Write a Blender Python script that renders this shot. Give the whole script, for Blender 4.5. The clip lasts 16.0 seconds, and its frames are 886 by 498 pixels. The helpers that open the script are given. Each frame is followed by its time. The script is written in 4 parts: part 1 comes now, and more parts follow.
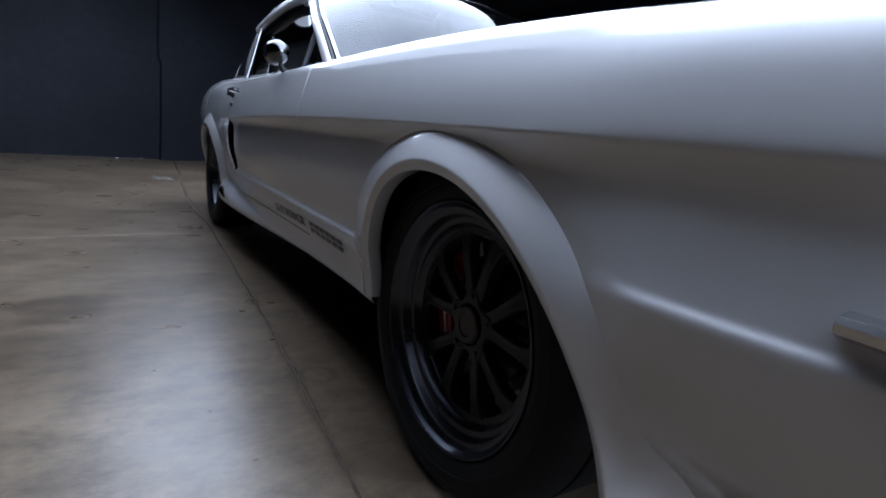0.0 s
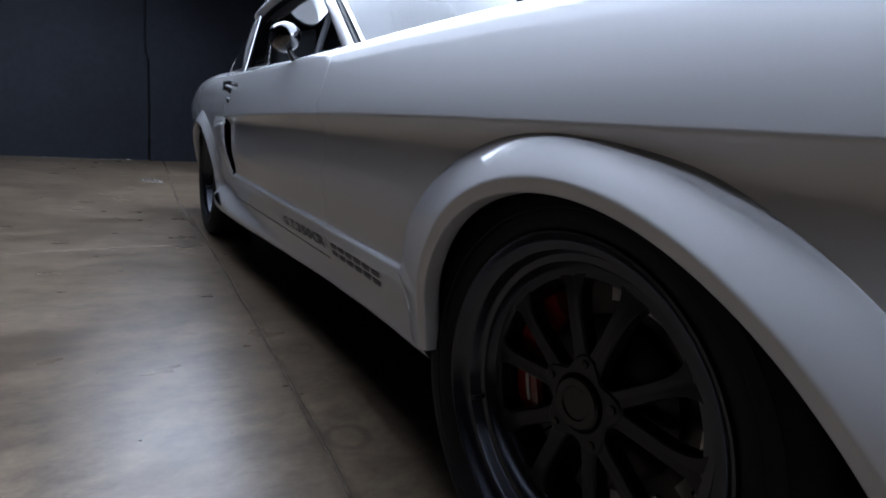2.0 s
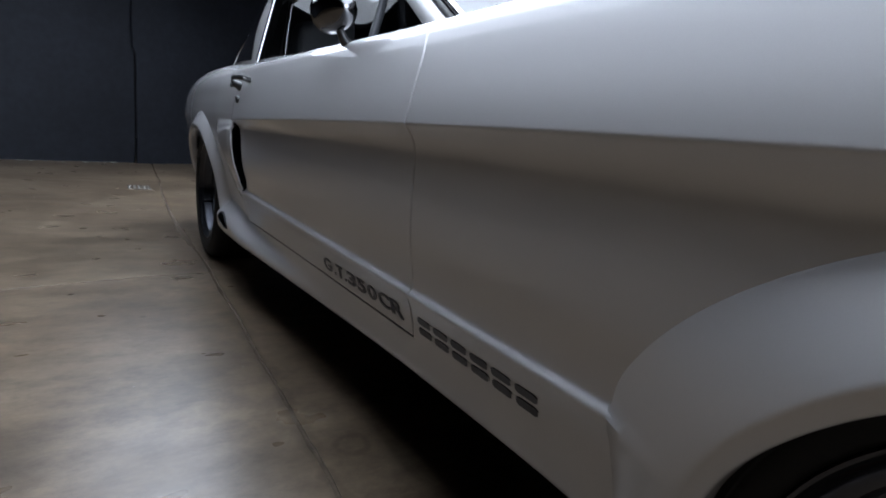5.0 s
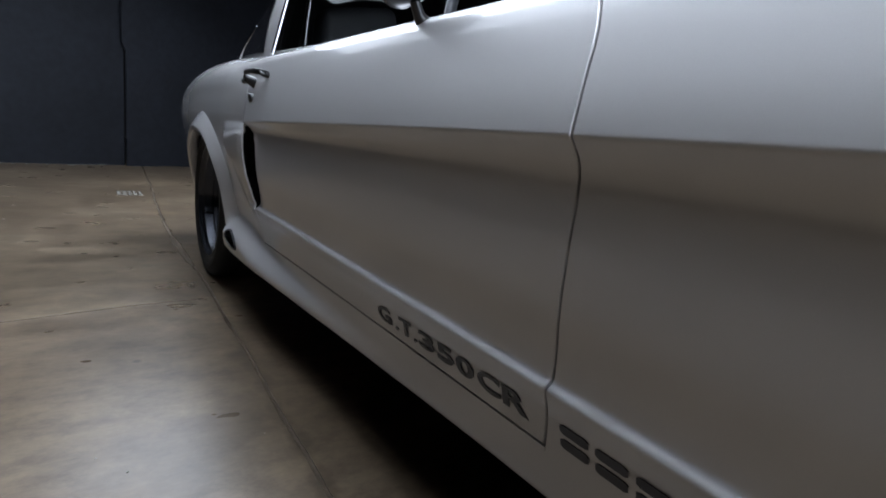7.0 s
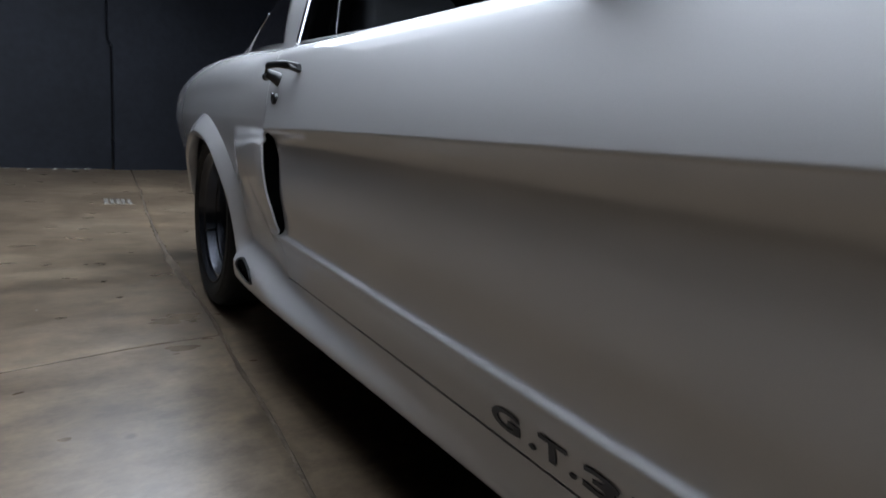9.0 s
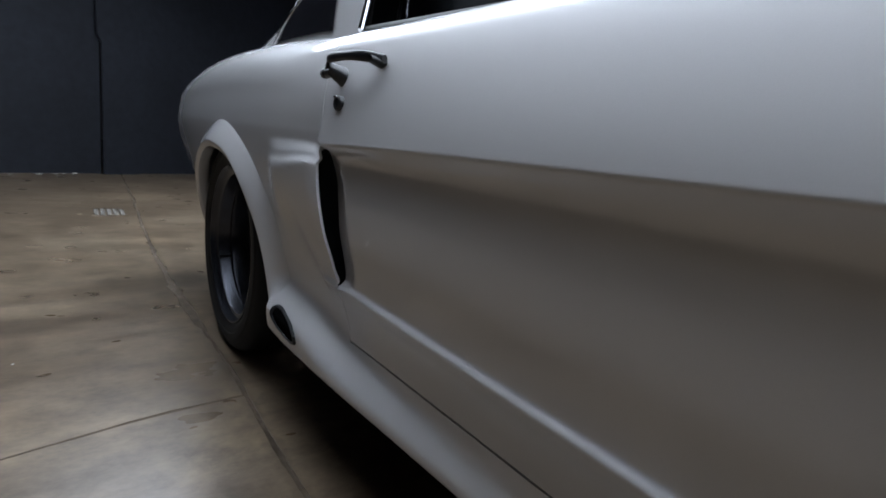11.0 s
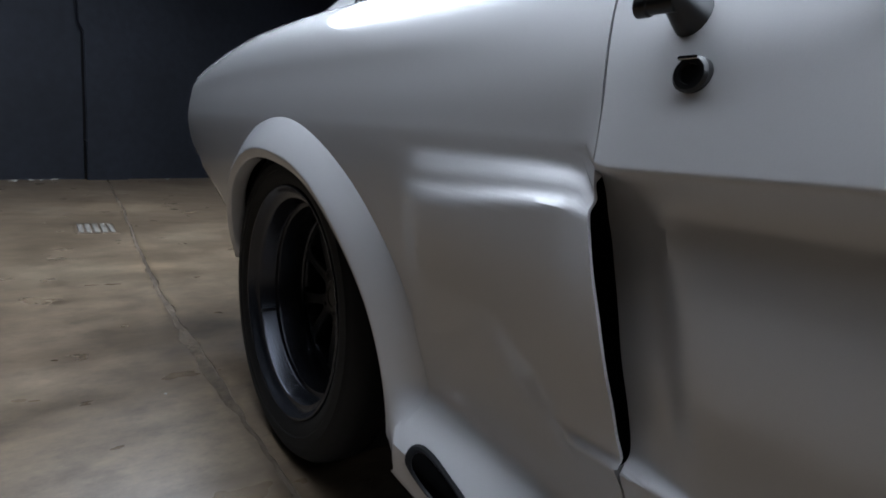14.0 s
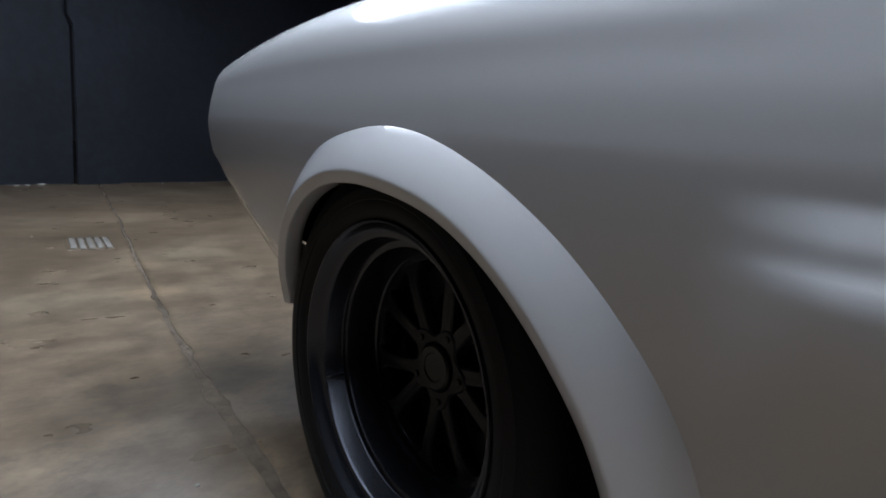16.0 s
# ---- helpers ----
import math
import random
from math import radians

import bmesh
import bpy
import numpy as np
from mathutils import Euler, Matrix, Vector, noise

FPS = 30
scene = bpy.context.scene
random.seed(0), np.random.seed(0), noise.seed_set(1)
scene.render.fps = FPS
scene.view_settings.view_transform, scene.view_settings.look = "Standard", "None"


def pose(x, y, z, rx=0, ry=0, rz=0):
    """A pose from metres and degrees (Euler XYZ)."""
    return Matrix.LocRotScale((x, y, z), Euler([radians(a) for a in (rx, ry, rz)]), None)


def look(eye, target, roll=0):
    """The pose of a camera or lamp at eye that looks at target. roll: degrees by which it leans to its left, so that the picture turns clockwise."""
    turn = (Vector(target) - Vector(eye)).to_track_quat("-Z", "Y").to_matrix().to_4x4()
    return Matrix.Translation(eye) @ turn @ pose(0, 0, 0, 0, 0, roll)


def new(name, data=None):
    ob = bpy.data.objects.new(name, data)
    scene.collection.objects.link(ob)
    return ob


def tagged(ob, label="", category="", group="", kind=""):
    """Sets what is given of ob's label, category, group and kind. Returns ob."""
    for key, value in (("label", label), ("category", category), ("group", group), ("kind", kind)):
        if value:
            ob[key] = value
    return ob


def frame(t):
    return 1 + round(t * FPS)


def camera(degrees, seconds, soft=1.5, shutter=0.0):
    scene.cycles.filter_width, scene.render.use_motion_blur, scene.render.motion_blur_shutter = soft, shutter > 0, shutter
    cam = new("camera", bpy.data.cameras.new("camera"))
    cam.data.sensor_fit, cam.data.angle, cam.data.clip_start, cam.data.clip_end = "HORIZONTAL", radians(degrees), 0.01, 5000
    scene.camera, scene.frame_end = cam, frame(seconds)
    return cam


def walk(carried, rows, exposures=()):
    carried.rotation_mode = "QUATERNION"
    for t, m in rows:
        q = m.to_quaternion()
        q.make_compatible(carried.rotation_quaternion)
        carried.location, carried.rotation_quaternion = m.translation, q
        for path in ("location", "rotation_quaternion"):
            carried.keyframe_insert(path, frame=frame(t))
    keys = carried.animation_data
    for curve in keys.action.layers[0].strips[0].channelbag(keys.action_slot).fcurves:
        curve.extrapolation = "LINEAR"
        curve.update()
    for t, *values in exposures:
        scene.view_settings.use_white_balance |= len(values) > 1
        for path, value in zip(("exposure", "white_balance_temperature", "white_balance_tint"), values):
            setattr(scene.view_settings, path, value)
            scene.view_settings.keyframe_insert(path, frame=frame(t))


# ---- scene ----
cam = camera(82.76, 16.0, soft=1.8)
PATH = [
    (0, (-0.4808, -0.7396, 0.6512), (0.5797, 0.9098, 0.2574), 6.91),
    (0.5, (-0.4781, -0.6562, 0.6505), (0.5890, 0.9885, 0.2555), 6.80),
    (1, (-0.4725, -0.5765, 0.6489), (0.6006, 1.0638, 0.2515), 6.71),
    (1.5, (-0.4641, -0.4978, 0.6488), (0.6145, 1.1383, 0.2492), 6.62),
    (2, (-0.4553, -0.4182, 0.6494), (0.6278, 1.2145, 0.2478), 6.53),
    (2.5, (-0.4484, -0.3353, 0.6488), (0.6398, 1.2935, 0.2450), 6.45),
    (3, (-0.4439, -0.2500, 0.6498), (0.6497, 1.3747, 0.2445), 6.42),
    (3.5, (-0.4421, -0.1654, 0.6514), (0.6568, 1.4556, 0.2456), 6.41),
    (4, (-0.4397, -0.0824, 0.6560), (0.6645, 1.5348, 0.2496), 6.47),
    (6.5, (-0.4364, 0.3459, 0.6680), (0.6978, 1.9441, 0.2686), 6.67),
    (7, (-0.4297, 0.4286, 0.6650), (0.7117, 2.0216, 0.2655), 6.68),
    (7.5, (-0.4247, 0.5149, 0.6638), (0.7247, 2.1020, 0.2635), 6.67),
    (8, (-0.4203, 0.6035, 0.6653), (0.7369, 2.1850, 0.2659), 6.65),
    (8.5, (-0.4175, 0.6928, 0.6687), (0.7462, 2.2699, 0.2705), 6.63),
    (9, (-0.4167, 0.7855, 0.6731), (0.7536, 2.3580, 0.2761), 6.62),
    (11.5, (-0.4163, 1.2770, 0.6861), (0.7887, 2.8238, 0.2918), 6.69),
    (12, (-0.4117, 1.3751, 0.6864), (0.7998, 2.9170, 0.2930), 6.70),
    (12.5, (-0.4071, 1.4786, 0.6826), (0.8111, 3.0153, 0.2897), 6.69),
    (13, (-0.4026, 1.5834, 0.6779), (0.8220, 3.1149, 0.2845), 6.63),
    (13.5, (-0.4003, 1.6844, 0.6725), (0.8297, 3.2113, 0.2780), 6.55),
    (14, (-0.4008, 1.7872, 0.6686), (0.8349, 3.3094, 0.2738), 6.46),
    (14.5, (-0.4025, 1.8816, 0.6648), (0.8403, 3.3979, 0.2695), 6.42),
    (15, (-0.4037, 1.9780, 0.6641), (0.8469, 3.4877, 0.2682), 6.44),
    (15.5, (-0.4060, 2.0747, 0.6673), (0.8517, 3.5787, 0.2726), 6.46),
    (16, (-0.4077, 2.1701, 0.6714), (0.8564, 3.6691, 0.2776), 6.52),
]
EXPOSURES = [(0, -0.26, 5900, 13), (3, -0.12, 6250, 13), (4.5, -0.10, 6450, 12), (7, -0.01, 6650, 10), (9, 0.03, 6650, 10), (12.5, 0.02, 6600, 10), (16.0, 0.15, 6500, 10)]
walk(cam, [(t, look(eye, target, roll)) for t, eye, target, roll in PATH], EXPOSURES)

# ---- light ----
world = bpy.data.worlds.new("world")
world.use_nodes = True
scene.world = world
world.node_tree.nodes["Background"].inputs[0].default_value = (0.02, 0.022, 0.027, 1)
world.node_tree.nodes["Background"].inputs[1].default_value = 0.2
LIGHT_Z = 2.5           # height of the overhead softbox
LIGHT_POWER = 8.4        # its glow


# ---- materials ----
def material(name, colour, rough=0.5, metal=0.0, coat=0.0, coat_rough=0.05, grain=0.0, grain_scale=60.0, wear=0.0, wear_scale=4.0,
             rough_var=0.0, bump=0.0, bump_scale=120.0, spec=0.5):
    """A surface with fine grain, larger wear, varied roughness and relief, all in metres of the object."""
    m = bpy.data.materials.new(name)
    m.use_nodes = True
    nt = m.node_tree
    p = nt.nodes["Principled BSDF"]
    p.inputs["Base Color"].default_value = (*colour, 1)
    p.inputs["Roughness"].default_value = rough
    p.inputs["Metallic"].default_value = metal
    p.inputs["Coat Weight"].default_value = coat
    p.inputs["Coat Roughness"].default_value = coat_rough
    p.inputs["Specular IOR Level"].default_value = spec
    tc = nt.nodes.new("ShaderNodeTexCoord")

    def noise_of(scale, detail=4.0):
        n = nt.nodes.new("ShaderNodeTexNoise")
        n.inputs["Scale"].default_value = scale
        n.inputs["Detail"].default_value = detail
        nt.links.new(tc.outputs["Object"], n.inputs["Vector"])
        return n.outputs["Fac"]

    if grain or wear:
        value = None
        for amount, scale in ((grain, grain_scale), (wear, wear_scale)):
            if not amount:
                continue
            r = nt.nodes.new("ShaderNodeMapRange")
            r.inputs["From Min"].default_value, r.inputs["From Max"].default_value = 0.3, 0.7
            r.inputs["To Min"].default_value, r.inputs["To Max"].default_value = 1 - amount, 1 + amount
            nt.links.new(noise_of(scale), r.inputs["Value"])
            if value is None:
                value = r.outputs[0]
            else:
                mul = nt.nodes.new("ShaderNodeMath")
                mul.operation = "MULTIPLY"
                nt.links.new(value, mul.inputs[0])
                nt.links.new(r.outputs[0], mul.inputs[1])
                value = mul.outputs[0]
        mix = nt.nodes.new("ShaderNodeVectorMath")
        mix.operation = "SCALE"
        mix.inputs[0].default_value = colour
        nt.links.new(value, mix.inputs["Scale"])
        nt.links.new(mix.outputs[0], p.inputs["Base Color"])
    if rough_var:
        r = nt.nodes.new("ShaderNodeMapRange")
        r.inputs["From Min"].default_value, r.inputs["From Max"].default_value = 0.3, 0.7
        r.inputs["To Min"].default_value, r.inputs["To Max"].default_value = rough - rough_var, rough + rough_var
        nt.links.new(noise_of(wear_scale * 1.7), r.inputs["Value"])
        nt.links.new(r.outputs[0], p.inputs["Roughness"])
    if bump:
        b = nt.nodes.new("ShaderNodeBump")
        b.inputs["Strength"].default_value = 1.0
        b.inputs["Distance"].default_value = bump
        nt.links.new(noise_of(bump_scale, 6.0), b.inputs["Height"])
        nt.links.new(b.outputs[0], p.inputs["Normal"])
    return m


def glass_material(name, tint):
    m = bpy.data.materials.new(name)
    m.use_nodes = True
    p = m.node_tree.nodes["Principled BSDF"]
    p.inputs["Base Color"].default_value = (*tint, 1)
    p.inputs["Roughness"].default_value = 0.01
    p.inputs["Transmission Weight"].default_value = 1.0
    p.inputs["IOR"].default_value = 1.25
    return m


STAINS = ((-0.036, 0.506, 0.050, True, 0.62), (0.004, 0.995, 0.040, True, 0.68), (-0.090, 1.865, 0.030, False, 0.55), (-0.339, 1.913, 0.010, False, 0.4),
          (-0.02, 3.50, 0.10, False, 0.55), (-0.05, 4.30, 0.09, False, 1.35), (-0.03, 4.75, 0.08, False, 1.3), (0.03, 6.0, 0.25, False, 1.22), (-0.10, 3.30, 0.05, False, 0.7),
          (-0.55, 3.1, 0.12, False, 0.72), (-0.65, 1.2, 0.10, False, 0.75))


def concrete_material():
    """Worn, polished warehouse concrete: brown-grey, cloudy, streaked along x, with pores and dark spots."""
    m = bpy.data.materials.new("polished_concrete")
    m.use_nodes = True
    nt = m.node_tree
    p = nt.nodes["Principled BSDF"]
    geo = nt.nodes.new("ShaderNodeNewGeometry")

    def noise_of(scale, detail, stretch=(1, 1, 1), rough=0.55):
        mp = nt.nodes.new("ShaderNodeMapping")
        mp.inputs["Scale"].default_value = stretch
        nt.links.new(geo.outputs["Position"], mp.inputs["Vector"])
        n = nt.nodes.new("ShaderNodeTexNoise")
        n.inputs["Scale"].default_value, n.inputs["Detail"].default_value, n.inputs["Roughness"].default_value = scale, detail, rough
        nt.links.new(mp.outputs[0], n.inputs["Vector"])
        return n.outputs["Fac"]

    def ramp(fac, stops):
        r = nt.nodes.new("ShaderNodeValToRGB")
        while len(r.color_ramp.elements) < len(stops):
            r.color_ramp.elements.new(0.5)
        for e, (pos, col) in zip(r.color_ramp.elements, stops):
            e.position, e.color = pos, (*col, 1)
        nt.links.new(fac, r.inputs[0])
        return r.outputs[0]

    def mult(a, b, fac=1.0):
        x = nt.nodes.new("ShaderNodeMix")
        x.data_type, x.blend_type = "RGBA", "MULTIPLY"
        x.inputs["Factor"].default_value = fac
        nt.links.new(a, x.inputs["A"])
        nt.links.new(b, x.inputs["B"])
        return x.outputs["Result"]

    cloudy = ramp(noise_of(1.6, 4), [(0.28, (0.076, 0.056, 0.037)), (0.52, (0.111, 0.082, 0.056)), (0.72, (0.146, 0.114, 0.080))])
    streak = ramp(noise_of(3.0, 6, (0.7, 1.9, 1), 0.5), [(0.26, (0.66, 0.64, 0.61)), (0.48, (0.94, 0.93, 0.92)), (0.74, (1.20, 1.20, 1.18))])
    fine = ramp(noise_of(42, 5, (1, 1.6, 1), 0.7), [(0.25, (0.80, 0.79, 0.78)), (0.75, (1.12, 1.12, 1.12))])
    mottle = ramp(noise_of(11, 7, (0.9, 1.3, 1), 0.68), [(0.34, (0.60, 0.59, 0.57)), (0.5, (0.97, 0.97, 0.96)), (0.66, (1.26, 1.26, 1.24))])
    pores = ramp(noise_of(95, 2, (1, 1, 1), 0.5), [(0.24, (0.35, 0.33, 0.3)), (0.31, (1, 1, 1))])
    base = mult(mult(mult(mult(cloudy, streak), mottle), fine), pores, 0.15)
    warp = noise_of(6, 5)
    # the crumbled, dirty zone along the joint under the car's side: the joint's x against y / 8
    sep = nt.nodes.new("ShaderNodeSeparateXYZ")
    nt.links.new(geo.outputs["Position"], sep.inputs[0])
    eighth = nt.nodes.new("ShaderNodeMath")
    eighth.operation = "DIVIDE"
    nt.links.new(sep.outputs["Y"], eighth.inputs[0])
    eighth.inputs[1].default_value = 8.0
    line = ramp(eighth.outputs[0], [(y / 8, (x + 0.5,) * 3) for y, x in ((0.0, -0.118), (0.93, -0.082), (2.4, -0.056), (3.62, -0.072), (5.0, -0.024), (7.2, 0.066))])
    gap = nt.nodes.new("ShaderNodeMath")
    gap.operation = "SUBTRACT"
    nt.links.new(sep.outputs["X"], gap.inputs[0])
    nt.links.new(line, gap.inputs[1])
    near = nt.nodes.new("ShaderNodeMath")
    near.operation = "ADD"
    nt.links.new(gap.outputs[0], near.inputs[0])
    near.inputs[1].default_value = 0.5
    away = nt.nodes.new("ShaderNodeMath")
    away.operation = "ABSOLUTE"
    nt.links.new(near.outputs[0], away.inputs[0])
    ragged = nt.nodes.new("ShaderNodeMath")
    ragged.operation = "MULTIPLY_ADD"
    nt.links.new(noise_of(14, 5), ragged.inputs[0])
    ragged.inputs[1].default_value = 0.07
    nt.links.new(away.outputs[0], ragged.inputs[2])
    base = mult(base, ramp(ragged.outputs[0], [(0.030, (0.66, 0.64, 0.61)), (0.046, (0.78, 0.77, 0.75)), (0.058, (1.08, 1.08, 1.07)), (0.075, (1, 1, 1))]))
    # stains of their own shape: oil rings, drips, pale worn patches (x, y, radius, inner edge, colour factor)
    for sx, sy, sr, hole, tone in STAINS:
        off = nt.nodes.new("ShaderNodeVectorMath")
        off.operation = "DISTANCE"
        nt.links.new(geo.outputs["Position"], off.inputs[0])
        off.inputs[1].default_value = (sx, sy, 0)
        add = nt.nodes.new("ShaderNodeMath")
        add.operation = "MULTIPLY_ADD"
        nt.links.new(warp, add.inputs[0])
        add.inputs[1].default_value = sr * 1.6
        nt.links.new(off.outputs["Value"], add.inputs[2])
        rr = nt.nodes.new("ShaderNodeMapRange")
        rr.inputs["From Min"].default_value, rr.inputs["From Max"].default_value = sr * 0.8, sr * 2.6
        nt.links.new(add.outputs[0], rr.inputs["Value"])
        t3 = (tone, tone * 0.985, tone * 0.96)
        stops = [(0.0, (1, 1, 1)), (0.30, (1, 1, 1)), (0.42, t3), (0.5, t3), (0.62, (1, 1, 1))] if hole else [(0.0, t3), (0.35, t3), (0.8, (1, 1, 1))]
        base = mult(base, ramp(rr.outputs[0], stops))
    nt.links.new(base, p.inputs["Base Color"])
    rr = nt.nodes.new("ShaderNodeMapRange")
    rr.inputs["From Min"].default_value, rr.inputs["From Max"].default_value = 0.2, 0.8
    rr.inputs["To Min"].default_value, rr.inputs["To Max"].default_value = 0.25, 0.36
    nt.links.new(noise_of(5, 3, (0.8, 1.5, 1)), rr.inputs["Value"])
    nt.links.new(rr.outputs[0], p.inputs["Roughness"])
    p.inputs["Specular IOR Level"].default_value = 0.45
    b = nt.nodes.new("ShaderNodeBump")
    b.inputs["Strength"].default_value, b.inputs["Distance"].default_value = 0.22, 0.002
    nt.links.new(noise_of(30, 8, (1, 1.4, 1)), b.inputs["Height"])
    nt.links.new(b.outputs[0], p.inputs["Normal"])
    return m


PAINT = material("pearl_silver_paint", (0.50, 0.49, 0.49), rough=0.52, metal=0.35, coat=1.0, coat_rough=0.02, grain=0.015, grain_scale=900)
INNER = material("underbody_black", (0.008, 0.008, 0.008), rough=0.85, spec=0.15, grain=0.2, grain_scale=30)
RUBBER = material("tyre_rubber", (0.0042, 0.0042, 0.0042), rough=0.65, spec=0.25, grain=0.15, grain_scale=80, bump=0.0006, bump_scale=200)
RIM_LIP = material("gloss_black_alloy", (0.054, 0.057, 0.068), rough=0.24, metal=0.8, grain=0.05, grain_scale=200)
RIM = material("satin_black_alloy", (0.030, 0.031, 0.035), rough=0.42, metal=0.6, grain=0.05, grain_scale=200)
BLACK = material("satin_black_metal", (0.0066, 0.0066, 0.00726), rough=0.33, metal=0.1, grain=0.08, grain_scale=150)
CHROME = material("polished_steel", (0.55, 0.55, 0.56), rough=0.12, metal=1.0, grain=0.02, grain_scale=100)
CHROME_DARK = material("dark_chrome", (0.12, 0.12, 0.125), rough=0.10, metal=1.0, grain=0.02, grain_scale=100)
EXHAUST = material("sooty_black_steel", (0.005, 0.005, 0.006), rough=0.5, spec=0.25, grain=0.15, grain_scale=90)
DISC = material("machined_steel", (0.48, 0.47, 0.45), rough=0.4, metal=0.7, grain=0.06, grain_scale=300)
RED = material("red_caliper_paint", (0.24, 0.010, 0.010), rough=0.35, coat=0.5, grain=0.05)
DECAL = material("charcoal_decal", (0.020, 0.021, 0.030), rough=0.4, grain=0.05)
DECAL_PALE = material("white_decal", (0.7, 0.7, 0.7), rough=0.5)
LEATHER = material("black_leather", (0.0099, 0.0099, 0.01056), rough=0.55, grain=0.15, grain_scale=60, bump=0.0005)
TRIM = material("rubber_seal", (0.012, 0.012, 0.012), rough=0.6)
GLASS = glass_material("window_glass", (0.24, 0.26, 0.28))
CONCRETE = concrete_material()
JOINT = material("joint_dirt", (0.072, 0.056, 0.041), spec=0.1, rough=0.95, grain=0.3, grain_scale=25, wear=0.3, wear_scale=2.0, bump=0.004, bump_scale=60)
WALL = material("charcoal_wall_paint", (0.0078, 0.0088, 0.0122), rough=0.7, grain=0.18, grain_scale=14, wear=0.25, wear_scale=1.2, bump=0.003, bump_scale=18, spec=0.2)
CEIL = material("black_ceiling_paint", (0.02, 0.02, 0.022), rough=0.9, grain=0.2, grain_scale=5)
GRATE = material("worn_grey_steel", (0.135, 0.122, 0.105), rough=0.6, metal=0.3, grain=0.2, grain_scale=40)
DEBRIS = material("pale_grit", (0.20, 0.19, 0.17), rough=0.9)

# ---- mesh tools ----
def thing(name, label, category, at=(0, 0, 0), group="", kind=""):
    ob = new(name)
    ob.location = at
    ob.empty_display_size = 0.1
    return tagged(ob, label, category, group, kind)


def part(name, bm, mat, parent=None, label="", smooth=30.0):
    """Links a bmesh as one mesh object under a thing or a part; edges sharper than smooth degrees stay sharp."""
    bmesh.ops.recalc_face_normals(bm, faces=bm.faces)
    if smooth:
        for f in bm.faces:
            f.smooth = True
        limit = radians(smooth)
        for e in bm.edges:
            if len(e.link_faces) == 2 and e.calc_face_angle(0) > limit:
                e.smooth = False
    me = bpy.data.meshes.new(name)
    bm.to_mesh(me)
    bm.free()
    me.materials.append(mat)
    ob = new(name, me)
    if parent:
        ob.parent = parent
    return tagged(ob, label)


def box(bm, x0, x1, y0, y1, z0, z1, bevel=0.0, segments=2):
    made = bmesh.ops.create_cube(bm, size=1.0)["verts"]
    for v in made:
        v.co = ((x0 + x1) / 2 + v.co.x * (x1 - x0), (y0 + y1) / 2 + v.co.y * (y1 - y0), (z0 + z1) / 2 + v.co.z * (z1 - z0))
    if bevel:
        edges = {e for v in made for e in v.link_edges}
        bmesh.ops.bevel(bm, geom=list(edges), offset=bevel, segments=segments, affect="EDGES", profile=0.5)
    return bm


def grid(bm, rows, close_u=False, close_v=False):
    """Quads over rows of points; a None leaves a hole."""
    vs = [[None if p is None else bm.verts.new(p) for p in row] for row in rows]
    nu, nv = len(vs), len(vs[0])
    for i in range(nu if close_u else nu - 1):
        for j in range(nv if close_v else nv - 1):
            q = [vs[i][j], vs[(i + 1) % nu][j], vs[(i + 1) % nu][(j + 1) % nv], vs[i][(j + 1) % nv]]
            q = [v for v in q if v is not None]
            if len(q) >= 3:
                bm.faces.new(q)
    return vs


def lathe(bm, profile, n=64, centre=(0, 0, 0), a0=0.0, a1=360.0):
    """Turns a profile of (x, radius) round the x axis through centre."""
    full = abs(a1 - a0) >= 359.9
    cx, cy, cz = centre
    rows = []
    for i in range(n if full else n + 1):
        a = radians(a0 + (a1 - a0) * i / n)
        rows.append([(cx + x, cy + r * math.cos(a), cz + r * math.sin(a)) for x, r in profile])
    return grid(bm, rows, close_u=full)


def tube(bm, path, radius, sides=10, cap=True):
    """A round bar along a path; radius: one number, or one for each point."""
    pts = [Vector(p) for p in path]
    rows, up = [], Vector((0.31, 0.17, 0.93))
    for i, p in enumerate(pts):
        d = (pts[min(i + 1, len(pts) - 1)] - pts[max(i - 1, 0)]).normalized()
        a = d.cross(up).normalized()
        b = a.cross(d)
        r = radius[i] if hasattr(radius, "__len__") else radius
        rows.append([p + r * (math.cos(k) * a + math.sin(k) * b) for k in np.linspace(0, 2 * math.pi, sides, endpoint=False)])
    vs = grid(bm, rows, close_v=True)
    if cap:
        bm.faces.new(vs[0][::-1])
        bm.faces.new(vs[-1])
    return bm


def spline(nodes, n):
    """A centripetal Catmull-Rom curve through the nodes: n points, denser where nodes are close."""
    p = np.asarray(nodes, float)
    p = np.vstack([2 * p[0] - p[1], p, 2 * p[-1] - p[-2]])
    knots = np.r_[0, np.cumsum(np.sqrt(np.linalg.norm(np.diff(p, axis=0), axis=1)) + 1e-9)]
    s = np.linspace(0, len(p) - 3, n)
    i = np.minimum(s.astype(int), len(p) - 4)
    q, t = [p[i + k] for k in range(4)], [knots[i + k][:, None] for k in range(4)]
    u = t[1] + (s - i)[:, None] * (t[2] - t[1])
    a = [(t[k + 1] - u) / (t[k + 1] - t[k]) * q[k] + (u - t[k]) / (t[k + 1] - t[k]) * q[k + 1] for k in range(3)]
    b = [(t[k + 2] - u) / (t[k + 2] - t[k]) * a[k] + (u - t[k]) / (t[k + 2] - t[k]) * a[k + 1] for k in range(2)]
    return (t[2] - u) / (t[2] - t[1]) * b[0] + (u - t[1]) / (t[2] - t[1]) * b[1]


